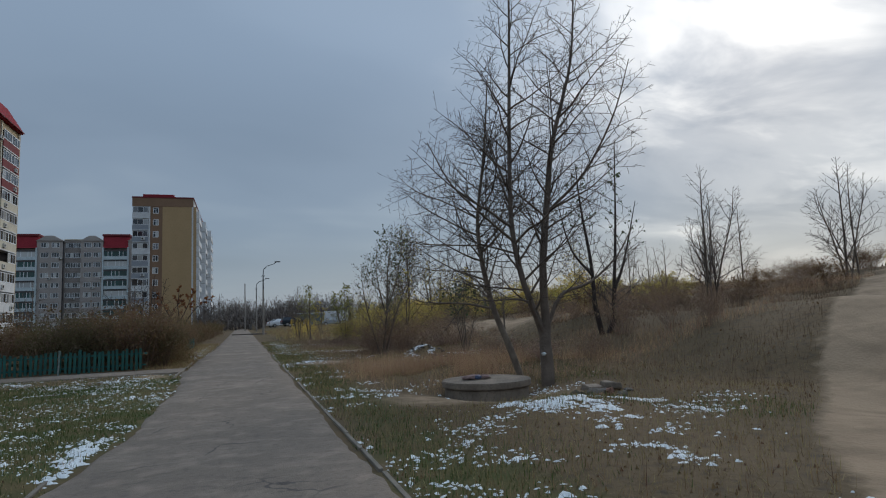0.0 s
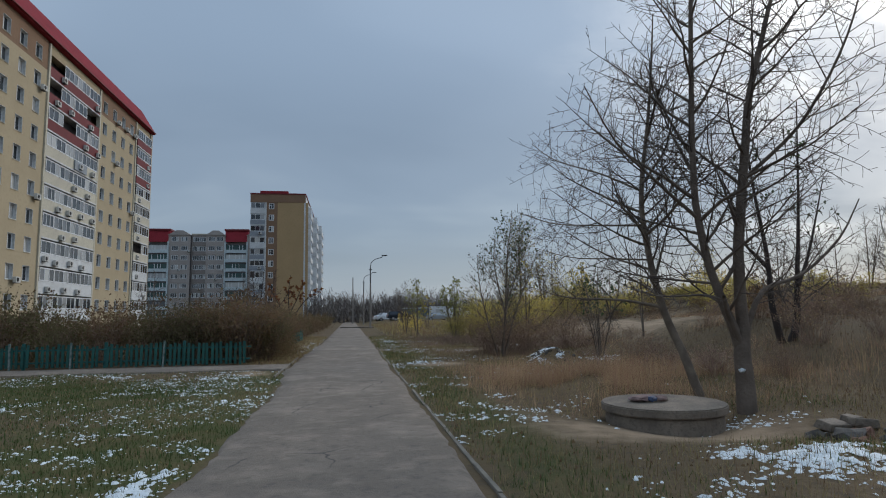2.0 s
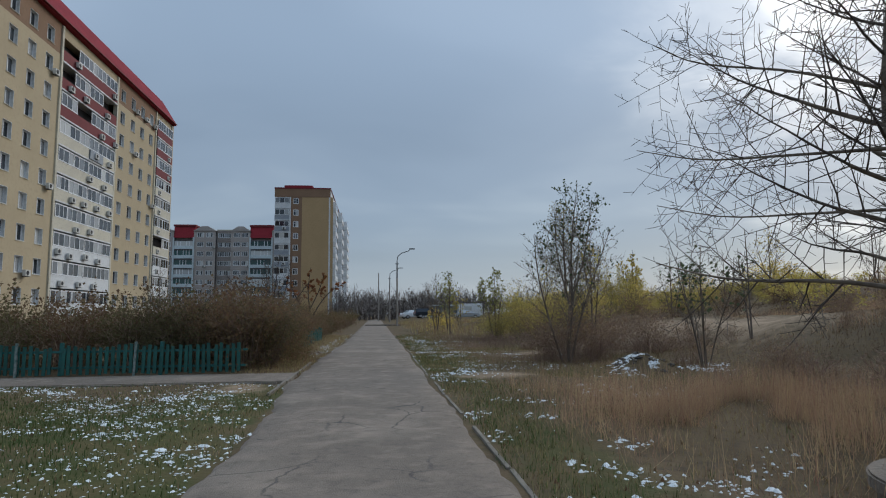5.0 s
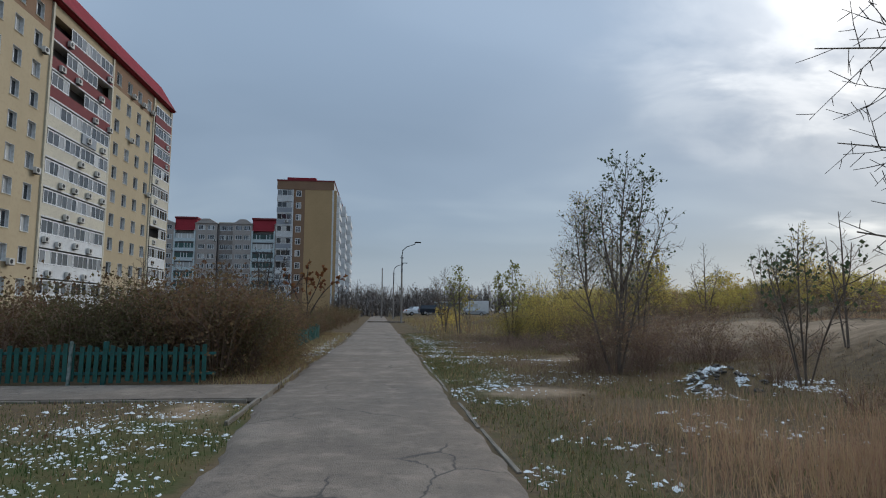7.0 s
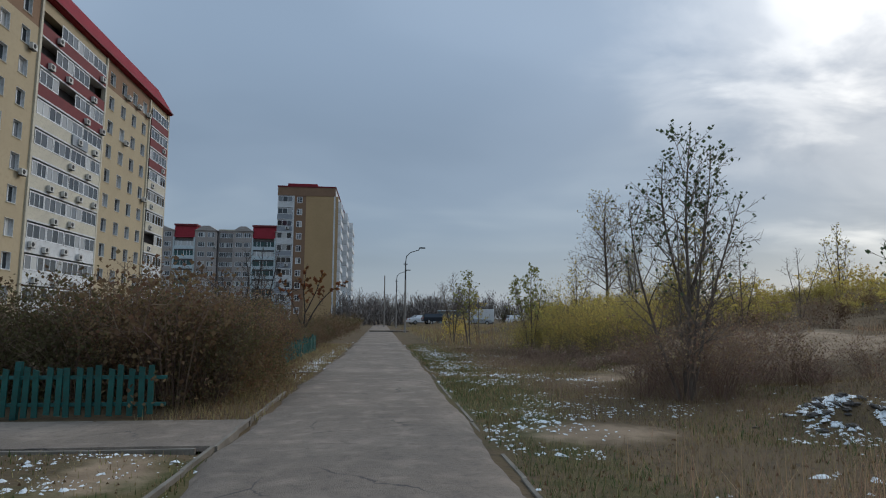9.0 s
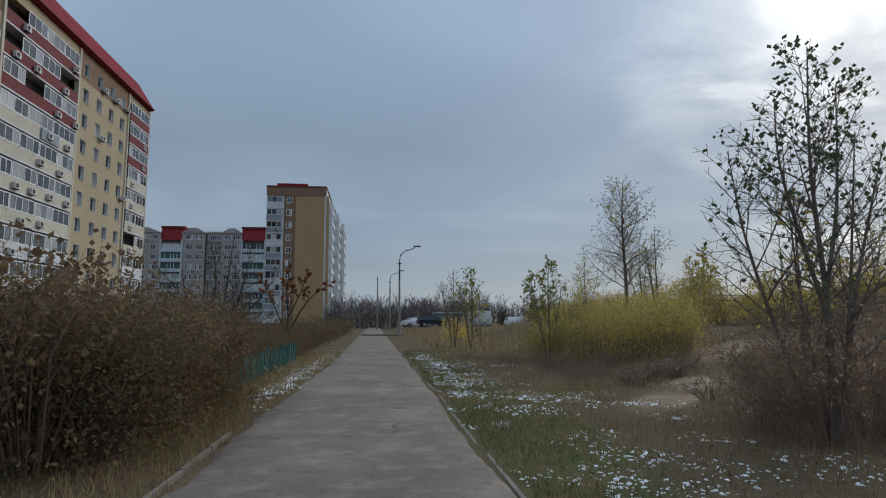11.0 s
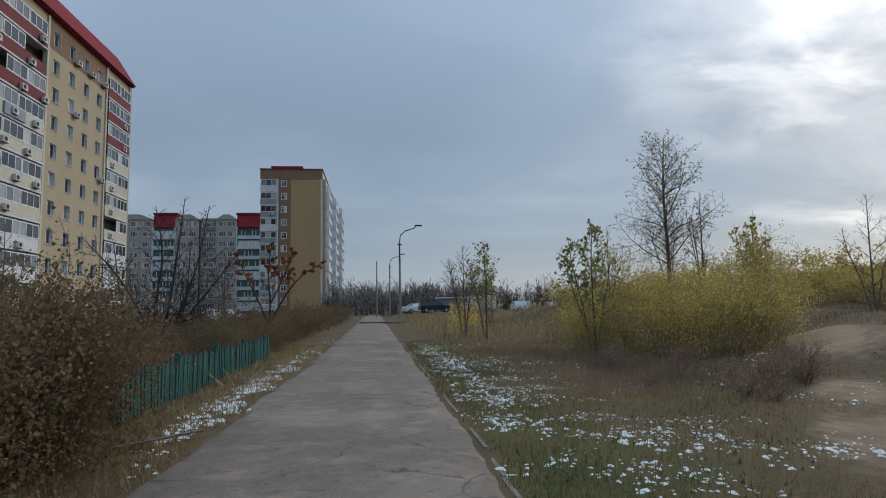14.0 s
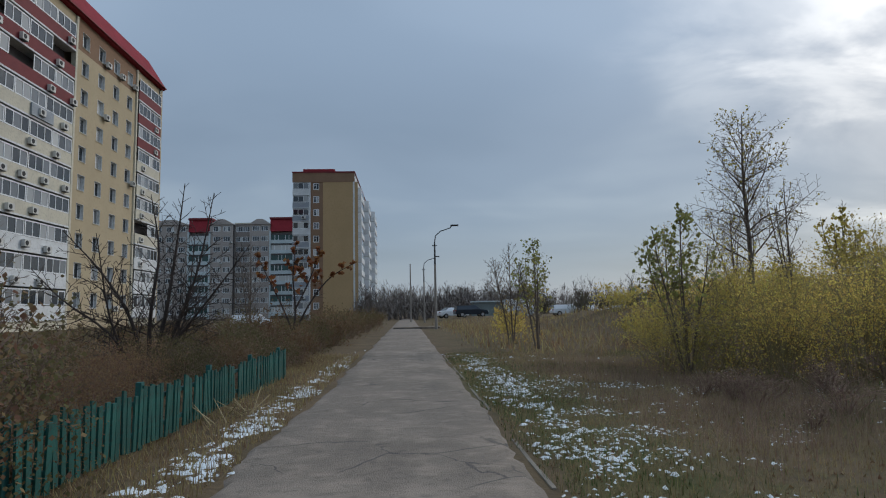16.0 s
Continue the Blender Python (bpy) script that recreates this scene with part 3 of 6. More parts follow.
SILL = box_mesh("sill", M_CREAM, -0.7, 0.7, -0.05, 0.1, -0.03, 0.02)
AC_BODY = box_mesh("casing", M_AC, -0.4, 0.4, -0.36, -0.06, -0.28, 0.28, bevel=0.03)
_b = bmesh.new()
bmesh.ops.create_cone(_b, cap_ends=True, segments=16, radius1=0.21, radius2=0.19, depth=0.03, matrix=pose(-0.1, -0.372, 0, 90))
AC_FAN = bpy.data.meshes.new("fan_grille")
_b.to_mesh(AC_FAN)
_b.free()
AC_FAN.materials.append(M_AC_DARK)
AC_ARM = box_mesh("bracket", M_STEEL, -0.3, 0.3, -0.34, 0.02, -0.33, -0.283)


def air_conditioner(parent, at):
    body = child("air_conditioner", AC_BODY, parent, at, "weathered white air conditioner unit")
    child("fan_grille", AC_FAN, body, label="dark round fan grille")
    child("bracket", AC_ARM, body)


def reveal_mesh(w, h, deep):
    bm = holed_wall(w, 0, h, [(0.025, w - 0.025, 0.025, h - 0.025)], deep)
    bmesh.ops.translate(bm, verts=bm.verts[:], vec=(-w / 2, 0, -h / 2))
    me = bpy.data.meshes.new("reveal")
    bm.to_mesh(me)
    bm.free()
    me.materials.append(M_WHITE)
    return me


def window_at(parent, sets, x, z, inset=0.18, sill=True, reveal=None):
    fme, panes = sets
    f = child("window", fme, parent, pose(x, inset, z))
    if reveal:
        child("reveal", reveal, f, pose(0, -inset - 0.012, 0), "pale plastered reveal")
    for p in panes:
        child("pane", p, f)
    if sill:
        child("sill", SILL, f, pose(0, -inset - 0.02, -0.78))


def wall_part(parent, name, width, z0, z1, holes, mat, at, label=""):
    return part(name, holed_wall(width, z0, z1, holes), mat, parent, label, at)


def glazed_storey(parent, at, width, z, cladding, sections, r, parapet=1.18, glass=1.36, gap=0.2, label=""):
    """One storey of a balcony stack: parapet, glazing in sections, slab."""
    child("balcony_slab", box_mesh("balcony_slab", M_WHITE, 0, width, -0.06, 1.1, -0.1, 0.06), parent, at @ pose(0, 0, z))
    child("parapet", box_mesh("parapet", cladding, 0.0, width, -0.035, 0.06, 0.065, parapet), parent, at @ pose(0, 0, z), label)
    # back wall coloured dark in place of the shade behind the glazing
    child("recess", box_mesh("recess", M_SHADE_TONE, 0.05, width - 0.05, 1.0, 1.06, 0.07, 2.7), parent, at @ pose(0, 0, z), "balcony back wall with shade painted into its colour")
    x = 0.05
    for w, kind in sections:
        if kind == "open":
            x += w
            continue
        n = max(2, round(w / 0.95))
        key = (round(w, 2), n, round(glass, 2))
        if key not in GLAZING:
            GLAZING[key] = window_set(w - 0.06, glass, [i / n for i in range(1, n)], deep=0.09, frame_w=0.11)
        fme, panes = GLAZING[key]
        f = child("glazing", fme, parent, at @ pose(x + w / 2, r.choice((-0.02, 0.0, 0.0)), z + parapet + glass / 2 + 0.01))
        for p in panes:
            child("pane", p, f)
        x += w


GLAZING = {}


# the ten-storey block: its long front runs along the path, 31 m to the west
FLOORS = [3.17 + 2.81 * i for i in range(10)]
block = thing("apartment_block", "ten-storey ochre apartment block with red mansard roof and glazed balconies", "building", pose(-30.7, 0, 0, 0, 0, 90))
LEN0, LEN1 = 44.0, 101.5
big_window = window_set(1.3, 1.5, (0.45,), frame_w=0.09, deep=0.1)


big_reveal = reveal_mesh(1.29, 1.49, 0.31)


def window_block(u0, u1, columns):
    band = FLOORS[9] - 1.25
    holes = [(u - 0.65 - u0, u + 0.65 - u0, z - 0.75, z + 0.75) for u in columns for z in FLOORS]
    wall_part(block, "wall", u1 - u0, 0.0, band, [h for h in holes if h[3] < band], M_OCHRE, pose(u0, 0, 0), "ochre rendered wall")
    wall_part(block, "wall", u1 - u0, band, 30.5, [h for h in holes if h[3] > band], M_BROWN, pose(u0, 0, 0), "brown rendered top band")
    for u in columns:
        for z in FLOORS:
            window_at(block, big_window, u, z, 0.30, True, big_reveal)


rr = random.Random(11)
window_block(44.0, 68.75, [46.6, 49.5, 52.4, 55.2, 58.1, 61.05, 63.95, 66.85])
window_block(82.1, 94.7, [83.8, 86.95, 90.1, 93.25])
for u in (68.75, 81.8, 94.7, 101.25):
    part("pilaster", box(u, u + 0.32, -0.16, 0.3, 0, 30.2, 0.02), M_CREAM, block, "pale vertical pilaster")
PARAPETS = [M_WHITE, M_WHITE, M_WHITE, M_CREAM, M_CREAM, M_CREAM, M_CREAM, M_PARAPET_RED, M_PARAPET_RED, M_PARAPET_RED]
LAYOUTS = {9: [(3.1, "open"), (3.2, "g"), (3.2, "g"), (3.1, "g")], 8: [(2.5, "open"), (3.2, "g"), (3.3, "g"), (3.6, "open")], 7: [(3.3, "g"), (3.1, "open"), (3.2, "g"), (3.0, "g")]}
for i, z in enumerate(FLOORS):
    floor_z = z - 1.75
    lay = LAYOUTS.get(i) or rr.choice(([(3.15, "g")] * 4, [(4.2, "g"), (4.2, "g"), (4.2, "g")], [(2.4, "g"), (3.9, "g"), (3.1, "g"), (3.2, "g")]))
    glazed_storey(block, pose(69.08, -0.1, 0), 12.7, floor_z, PARAPETS[i], lay, rr, label="dark red balcony parapet" if PARAPETS[i] is M_PARAPET_RED else "pale balcony parapet")
    lay2 = [(3.1, "g"), (3.1, "g")] if i != 3 else [(3.1, "open"), (3.1, "g")]
    glazed_storey(block, pose(95.03, -0.25, 0), 6.2, floor_z, PARAPETS[i], lay2, rr, label="corner balcony parapet")
part("grey_panel", box(75.4, 78.5, -0.3, -0.16, FLOORS[6] - 0.75 - 2.81 + 1.9, FLOORS[6] - 0.6, 0.02), M_PANEL_GREY, block, "grey sheet over one balcony")
for u0, u1 in ((69.08, 81.78), (95.03, 101.22)):
    part("balcony_ceiling", box(u0, u1, 0.0, 1.1, 29.2, 30.28), M_OCHRE, block)
    part("base_wall", box(u0, u1, 0.0, 1.0, 0.0, 1.4), M_CREAM, block)
AC_SPOTS = [(u + 0.75, FLOORS[i] - 0.75) for u, i in ((66.85, 8), (66.85, 4), (63.95, 1), (86.95, 9), (90.1, 9), (93.25, 9), (86.95, 7), (93.25, 5), (90.1, 0))]
for i in range(10):
    for k in range(rr.choice((2, 3, 4))):
        AC_SPOTS.append((69.8 + 3.2 * ((k + i * 0.37) % 3.7) + rr.uniform(-0.3, 0.3), FLOORS[i] - 1.25 + rr.uniform(-0.15, 0.15)))
    if i < 9:
        AC_SPOTS.append((rr.choice((96.5, 99.8)), FLOORS[i] - 1.2))
for u, z in AC_SPOTS:
    air_conditioner(block, pose(u, -0.12, z))
# the rest of the shell
part("shell", box(LEN0, LEN1, 1.2, 13.0, 0.0, 30.3), M_OCHRE, block, "ochre back and ends of the block")
part("end_wall", box(LEN1, LEN1 + 0.25, -0.2, 13.0, 0.0, 30.3), M_OCHRE, block)
bm = bmesh.new()
prof = [(-0.42, 30.35), (-0.55, 30.6), (1.2, 33.75), (12.4, 33.9), (13.9, 30.6), (13.9, 30.35)]
ends = []
for u in (LEN0 - 0.6, LEN1 + 0.45):
    ends.append([bm.verts.new((u - (1.3 if (u > 90 and 1 < k < 4) else 0), y, z)) for k, (y, z) in enumerate(prof)])
for i in range(len(prof)):
    j = (i + 1) % len(prof)
    bm.faces.new((ends[0][i], ends[1][i], ends[1][j], ends[0][j]))
bm.faces.new(ends[0][::-1])
bm.faces.new(ends[1])
part("roof", bm, M_ROOF, block, "dark red sheet-metal mansard roof")
part("gutter", box(LEN0, LEN1 + 0.4, -0.66, -0.55, 30.46, 30.6, 0.02), M_PARAPET_RED, block)

# the end-on block of flats further along
tower = thing("apartment_tower", "ten-storey ochre and brown apartment block seen end-on", "building", pose(-23.05, 150, 0))
TF = [3.0 + 2.76 * i for i in range(10)]
part("gable_wall", holed_wall(7.2, 0, 28.75, []), M_OCHRE2, tower, "deep ochre blank end wall", pose(6.25, 0, 0))
holes = [(0.55, 1.75, z - 0.7, z + 0.7) for z in TF]
wall_part(tower, "stair_wall", 2.55, 0, 28.75, holes, M_BROWN, pose(3.7, 0.02, 0), "brown strip of end wall")
small_window = window_set(1.2, 1.4, (0.5,), 0.62, frame_w=0.13)
for z in TF:
    window_at(tower, small_window, 4.85, z, 0.08, False)
part("cornice", box(-0.05, 12.8, -0.06, 0.3, 28.75, 30.7), M_BROWN, tower, "brown top band")
part("parapet_cap", box(-0.12, 12.9, -0.14, 60, 30.7, 31.0), M_PARAPET_RED, tower, "dark red roof edge")
part("roof_house", box(2.0, 8.6, 0.8, 9, 31.0, 31.75, 0.1), M_ROOF, tower, "red roof house")
part("pilaster", box(3.4, 3.7, -0.15, 0.3, 0, 28.7), M_WHITE, tower, "white pilaster")
for i, z in enumerate(TF):
    glazed_storey(tower, pose(0, -0.1, 0), 3.4, z - 1.75, M_PANEL_GREY if i % 3 else M_WHITE, [(3.3, "g")] if i not in (3,) else [(1.2, "open"), (2.0, "g")], rr)
    if i % 3 == 1:
        air_conditioner(tower, pose(2.3, -0.12, z - 1.0))
part("shell", box(0, 12.75, 1.2, 60, 0, 30.7), M_WHITE, tower, "pale side of the block")
part("bay_back", box(0, 3.4, 1.08, 1.2, 0, 30.7), M_PANEL_GREY, tower)
side_glass = window_set(2.6, 1.4, (0.25, 0.5, 0.75))
for k, (y0, y1, deep) in enumerate(((6, 15, 1.0), (22, 31, 1.6), (38, 50, 2.2))):
    for i, z in enumerate(TF):
        me = box_mesh("side_balcony", M_WHITE if i > 1 else M_PALEBLUE, 12.75, 12.75 + deep, y0, y1, z - 1.75, z - 0.6, bevel=0.05)
        child("side_balcony", me, tower)
        child("side_glazing", box_mesh("side_glazing", M_GLASS, 12.75, 12.75 + deep - 0.1, y0 + 0.1, y1 - 0.1, z - 0.6, z + 0.8), tower)
        child("side_frame", box_mesh("side_frame", M_FRAME, 12.75, 12.75 + deep - 0.02, y0 + 0.05, y0 + 0.5, z - 0.6, z + 0.95), tower)
for i, z in enumerate(TF):
    for y in (2.5, 18.5, 34.5, 54):
        child("window", box_mesh("window", M_GLASS, 12.7, 12.79, y - 0.7, y + 0.7, z - 0.7, z + 0.7), tower)
part("corner_post", box(12.45, 12.8, -0.05, 0.6, 0, 30.7), M_WHITE, tower, "white corner strip")

# the long grey block behind
row = thing("panel_block", "long grey nine-storey panel block with red mansard tops", "building", pose(0, 190, 0))
RF = [2.6 + 2.78 * i for i in range(9)]
far_window = window_set(1.9, 1.4, (0.33, 0.66), frame_w=0.12)
SECTIONS = [(-84, -76.6, "gable"), (-76.6, -68.0, "red"), (-68.0, -58.2, "gable"), (-58.2, -52.6, "red"), (-52.6, -46.4, "gable"), (-46.4, -42.0, "flat"),
            (-42.0, -36.5, "gable"), (-36.5, -30.2, "red"), (-30.2, -24.0, "gable"), (-24.0, -18.0, "flat")]
for x0, x1, kind in SECTIONS:
    w = x1 - x0
    if kind == "red":
        part("stair_bay", box(x0, x1, 1.0, 12, 0, 24.2), M_GREYWALL, row)
        bm = bmesh.new()
        pts = [(-0.2, 24.0), (0.0, 24.2), (0.9, 27.4), (12, 27.4), (12, 24.0)]
        pr = [[bm.verts.new((x, y, z)) for y, z in pts] for x in (x0 - 0.15, x1 + 0.15)]
        for i in range(5):
            j = (i + 1) % 5
            bm.faces.new((pr[0][i], pr[1][i], pr[1][j], pr[0][j]))
        bm.faces.new(pr[0][::-1])
        bm.faces.new(pr[1])
        part("mansard", bm, M_ROOF, row, "red mansard roof")
        part("ridge_cap", box(x0 - 0.4, x1 + 0.4, 0.6, 12, 27.4, 28.0, 0.1), M_PARAPET_RED, row)
        for i, z in enumerate(RF[:8]):
            child("parapet", box_mesh("parapet", M_PALEBLUE, x0 + 0.2, x1 - 0.2, -0.3, 0.1, z - 1.4, z - 0.45), row, label="pale blue balcony parapet")
            child("glazing", box_mesh("glazing", M_TEAL if (i + int(x0)) % 3 else M_GLASS, x0 + 0.3, x1 - 0.3, -0.1, 0.0, z - 0.45, z + 0.95), row, label="dark teal balcony glazing")
            for k in range(1, 6):
                if (i * 7 + k) % 4:
                    u = x0 + 0.3 + (w - 0.6) * k / 6
                    child("mullion", box_mesh("mullion", M_FRAME, u - 0.07, u + 0.07, -0.16, -0.1, z - 0.45, z + 0.95), row)
            # slab coloured dark as painted shade over the glazing
            child("balcony_slab", box_mesh("balcony_slab", M_SHADE_TONE, x0 + 0.2, x1 - 0.2, -0.2, 0.98, z + 0.96, z + 1.3), row)
        for x in (x0, x1):
            part("fin", box(x - 0.2, x + 0.2, -0.35, 1.0, 0, 24.1), M_PALEBLUE, row)
        continue
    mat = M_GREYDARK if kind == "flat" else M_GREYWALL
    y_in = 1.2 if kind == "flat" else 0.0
    cols_u = [w * 0.3, w * 0.72] if w < 9 else [w * 0.18, w * 0.5, w * 0.82]
    holes = [(u - 0.95, u + 0.95, z - 0.7, z + 0.7) for u in cols_u for z in RF]
    top = 26.0 if kind == "gable" else 26.3
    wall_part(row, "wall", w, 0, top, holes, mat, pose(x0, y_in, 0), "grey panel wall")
    # dark box stands in for the shaded rooms behind the windows
    part("back", box(x0, x1, y_in + 0.3, 12, 0, top), M_SHADE_TONE, row)
    for u in cols_u:
        for i, z in enumerate(RF):
            window_at(row, far_window, x0 + u, z, y_in + 0.1, False)
            if (i * 5 + int(u * 3)) % 6 == 0:
                air_conditioner(row, pose(x0 + u + 1.2, y_in, z - 0.9))
    if kind == "gable":
        bm = bmesh.new()
        a = [bm.verts.new((x, -0.25, z)) for x, z in ((x0 - 0.2, top), (x1 + 0.2, top), (x1 - w * 0.35, top + 1.4), (x0 + w * 0.35, top + 1.4))]
        b = [bm.verts.new((v.co.x, 8, v.co.z)) for v in a]
        bm.faces.new(a)
        bm.faces.new(b[::-1])
        for i in range(4):
            j = (i + 1) % 4
            bm.faces.new((a[i], b[i], b[j], a[j]))
        part("gable", bm, mat, row, "low hipped gable")
    else:
        part("coping", box(x0, x1, y_in - 0.1, 12, top, top + 0.3), M_CREAM, row)


# ---- trees ----
def tubes(segments, sides):
    """Tapered tubes for segments (p, q, r0, r1), as one set of points and triangles."""
    seg = np.asarray(segments, float)
    p, q, r0, r1 = seg[:, 0:3], seg[:, 3:6], seg[:, 6], seg[:, 7]
    d = q - p
    d = d / np.maximum(np.linalg.norm(d, axis=1, keepdims=True), 1e-6)
    ref = np.where(np.abs(d[:, 2:3]) > 0.9, np.array([[1.0, 0, 0]]), np.array([[0, 0, 1.0]]))
    a = np.cross(d, ref)
    a = a / np.linalg.norm(a, axis=1, keepdims=True)
    b = np.cross(d, a)
    ang = np.arange(sides) * 2 * np.pi / sides
    ring = a[:, None] * np.cos(ang)[None, :, None] + b[:, None] * np.sin(ang)[None, :, None]
    v = np.concatenate([p[:, None] + ring * r0[:, None, None], q[:, None] + ring * r1[:, None, None]], 1)
    i = np.arange(sides)
    j = (i + 1) % sides
    quad = np.stack([i, j, j + sides, i + sides], -1)
    f = quad[None] + (np.arange(len(seg)) * 2 * sides)[:, None, None]
    return v.reshape(-1, 3), f.reshape(-1, 4)


def long_tube(rows_, sides):
    """One unbroken tapered tube along a run of pieces."""
    pts = np.vstack([rows_[:, 1:4], rows_[-1:, 4:7]])
    rad = np.append(rows_[:, 7], rows_[-1, 8])
    d = np.gradient(pts, axis=0)
    d = d / np.linalg.norm(d, axis=1, keepdims=True)
    a = np.cross(d, np.array([[0.13, 0.99, 0.05]]))
    a = a / np.linalg.norm(a, axis=1, keepdims=True)
    b = np.cross(d, a)
    ang = np.arange(sides) * 2 * np.pi / sides
    knots = 1 + 0.07 * np.sin(ang * 3)[None] * np.cos(np.arange(len(pts)) * 1.7)[:, None]
    v = pts[:, None] + (a[:, None] * np.cos(ang)[None, :, None] + b[:, None] * np.sin(ang)[None, :, None]) * (rad[:, None] * knots)[:, :, None]
    i = np.arange(len(pts) * sides).reshape(len(pts), sides)
    j = np.roll(i, -1, axis=1)
    f = np.stack([i[:-1], j[:-1], j[1:], i[1:]], -1)
    return v.reshape(-1, 3), f.reshape(-1, 4)


LEAF_V = [(-0.5, 0, 0), (0, -0.05, 0.55), (0.5, 0, 0.0), (0, 0.05, -0.55)]
LEAF_F = [(0, 1, 2, 3)]
def curve_through(points, n):
    """n + 1 points along a smooth line through the given ones."""
    p = np.array(points, float)
    p = np.vstack([2 * p[0] - p[1], p, 2 * p[-1] - p[-2]])
    out = []
    for u in np.linspace(0, len(p) - 3, n + 1):
        i = min(int(u), len(p) - 4)
        f = u - i
        a, b, c, d = p[i:i + 4]
        out.append(0.5 * (2 * b + (c - a) * f + (2 * a - 5 * b + 4 * c - d) * f * f + (3 * b - a - 3 * c + d) * f ** 3))
    return np.array(out)


def shoot(r, start, way, length, pieces, rise, wobble):
    p, d = np.array(start, float), np.array(way, float)
    pts = [p]
    for _ in range(pieces):
        d = d + np.array([r.gauss(0, wobble), r.gauss(0, wobble), r.gauss(0, wobble) + rise])
        d = d / np.linalg.norm(d)
        p = p + d * (length / pieces)
        pts.append(p)
    return np.array(pts)


def side_way(d, open_, spin):
    ref = np.array([1.0, 0, 0]) if abs(d[2]) > 0.8 else np.array([0, 0, 1.0])
    s = np.cross(d, ref)
    s = s / np.linalg.norm(s)
    return d * math.cos(open_) + (s * math.cos(spin) + np.cross(d, s) * math.sin(spin)) * math.sin(open_)


CROWN = dict(bare=0.2, gap=(0.2, 0.15, 0.11), reach=1.6, round=0.0, angle=(35, 52), share=(0.46, 0.46), rise=0.016, wobble=0.075, thin=0.0046, levels=3, least=0.14)


def clothe(r, pts, r0, r1, level, out, tips, cfg, reach):
    """Side shoots along one limb, each with its own shoots down to the finest twigs."""
    n = len(pts) - 1
    chain = len(out)
    rad = [r0 + (r1 - r0) * i / n for i in range(n + 1)]
    for i in range(n):
        out.append((level, *pts[i], *pts[i + 1], rad[i], rad[i + 1], chain))
    total = float(np.linalg.norm(np.diff(pts, axis=0), axis=1).sum())
    if level >= cfg["levels"] - 1:
        tips.extend((*pts[k], *(pts[k] - pts[k - 1])) for k in range(1, n + 1))
    if level >= cfg["levels"]:
        return
    bare = cfg["bare"] if level == 0 else 0.16
    gap = cfg["gap"][level]
    spin = r.uniform(0, 6.28)
    at = bare * total + r.uniform(0, gap)
    while at < total * 0.985:
        f = at / total
        g = (f - bare) / (1 - bare)
        i = min(int(f * n), n - 1)
        p = pts[i] + (pts[i + 1] - pts[i]) * (f * n - i)
        d = (pts[i + 1] - pts[i]) / np.linalg.norm(pts[i + 1] - pts[i])
        if level == 0:
            spin += 2.4 + r.uniform(-0.5, 0.5)
            body = (1 - g) ** 0.75
            if cfg["round"]:
                body = body * (1 - cfg["round"]) + cfg["round"] * math.sqrt(max(0.0, 1 - (2 * g - 0.9) ** 2))
            length = reach * (0.1 + body) * r.uniform(0.6, 1.12)
        else:
            spin += math.pi + r.uniform(-0.7, 0.7)
            length = total * cfg["share"][level - 1] * (1.08 - 0.7 * g) * r.uniform(0.55, 1.15)
        if length > cfg["least"] * (1.0 if level == 0 else 0.55):
            lo, hi = cfg["angle"]
            way = side_way(d, radians(r.uniform(lo, hi) + (6 if level else 0)), spin)
            k = max(2, int(length / 0.16))
            a = rad[min(i, n)]
            thick = min(a * 0.6, (0.0036, 0.0022, 0.001)[level] + 0.0105 * length)
            kid = shoot(r, p, way, length, k, cfg["rise"] * (1.0 if level == 0 else 1.6), cfg["wobble"])
            clothe(r, kid, max(thick, cfg["thin"]), cfg["thin"] * 0.72, level + 1, out, tips, cfg, reach)
        at += gap * r.uniform(0.6, 1.4)


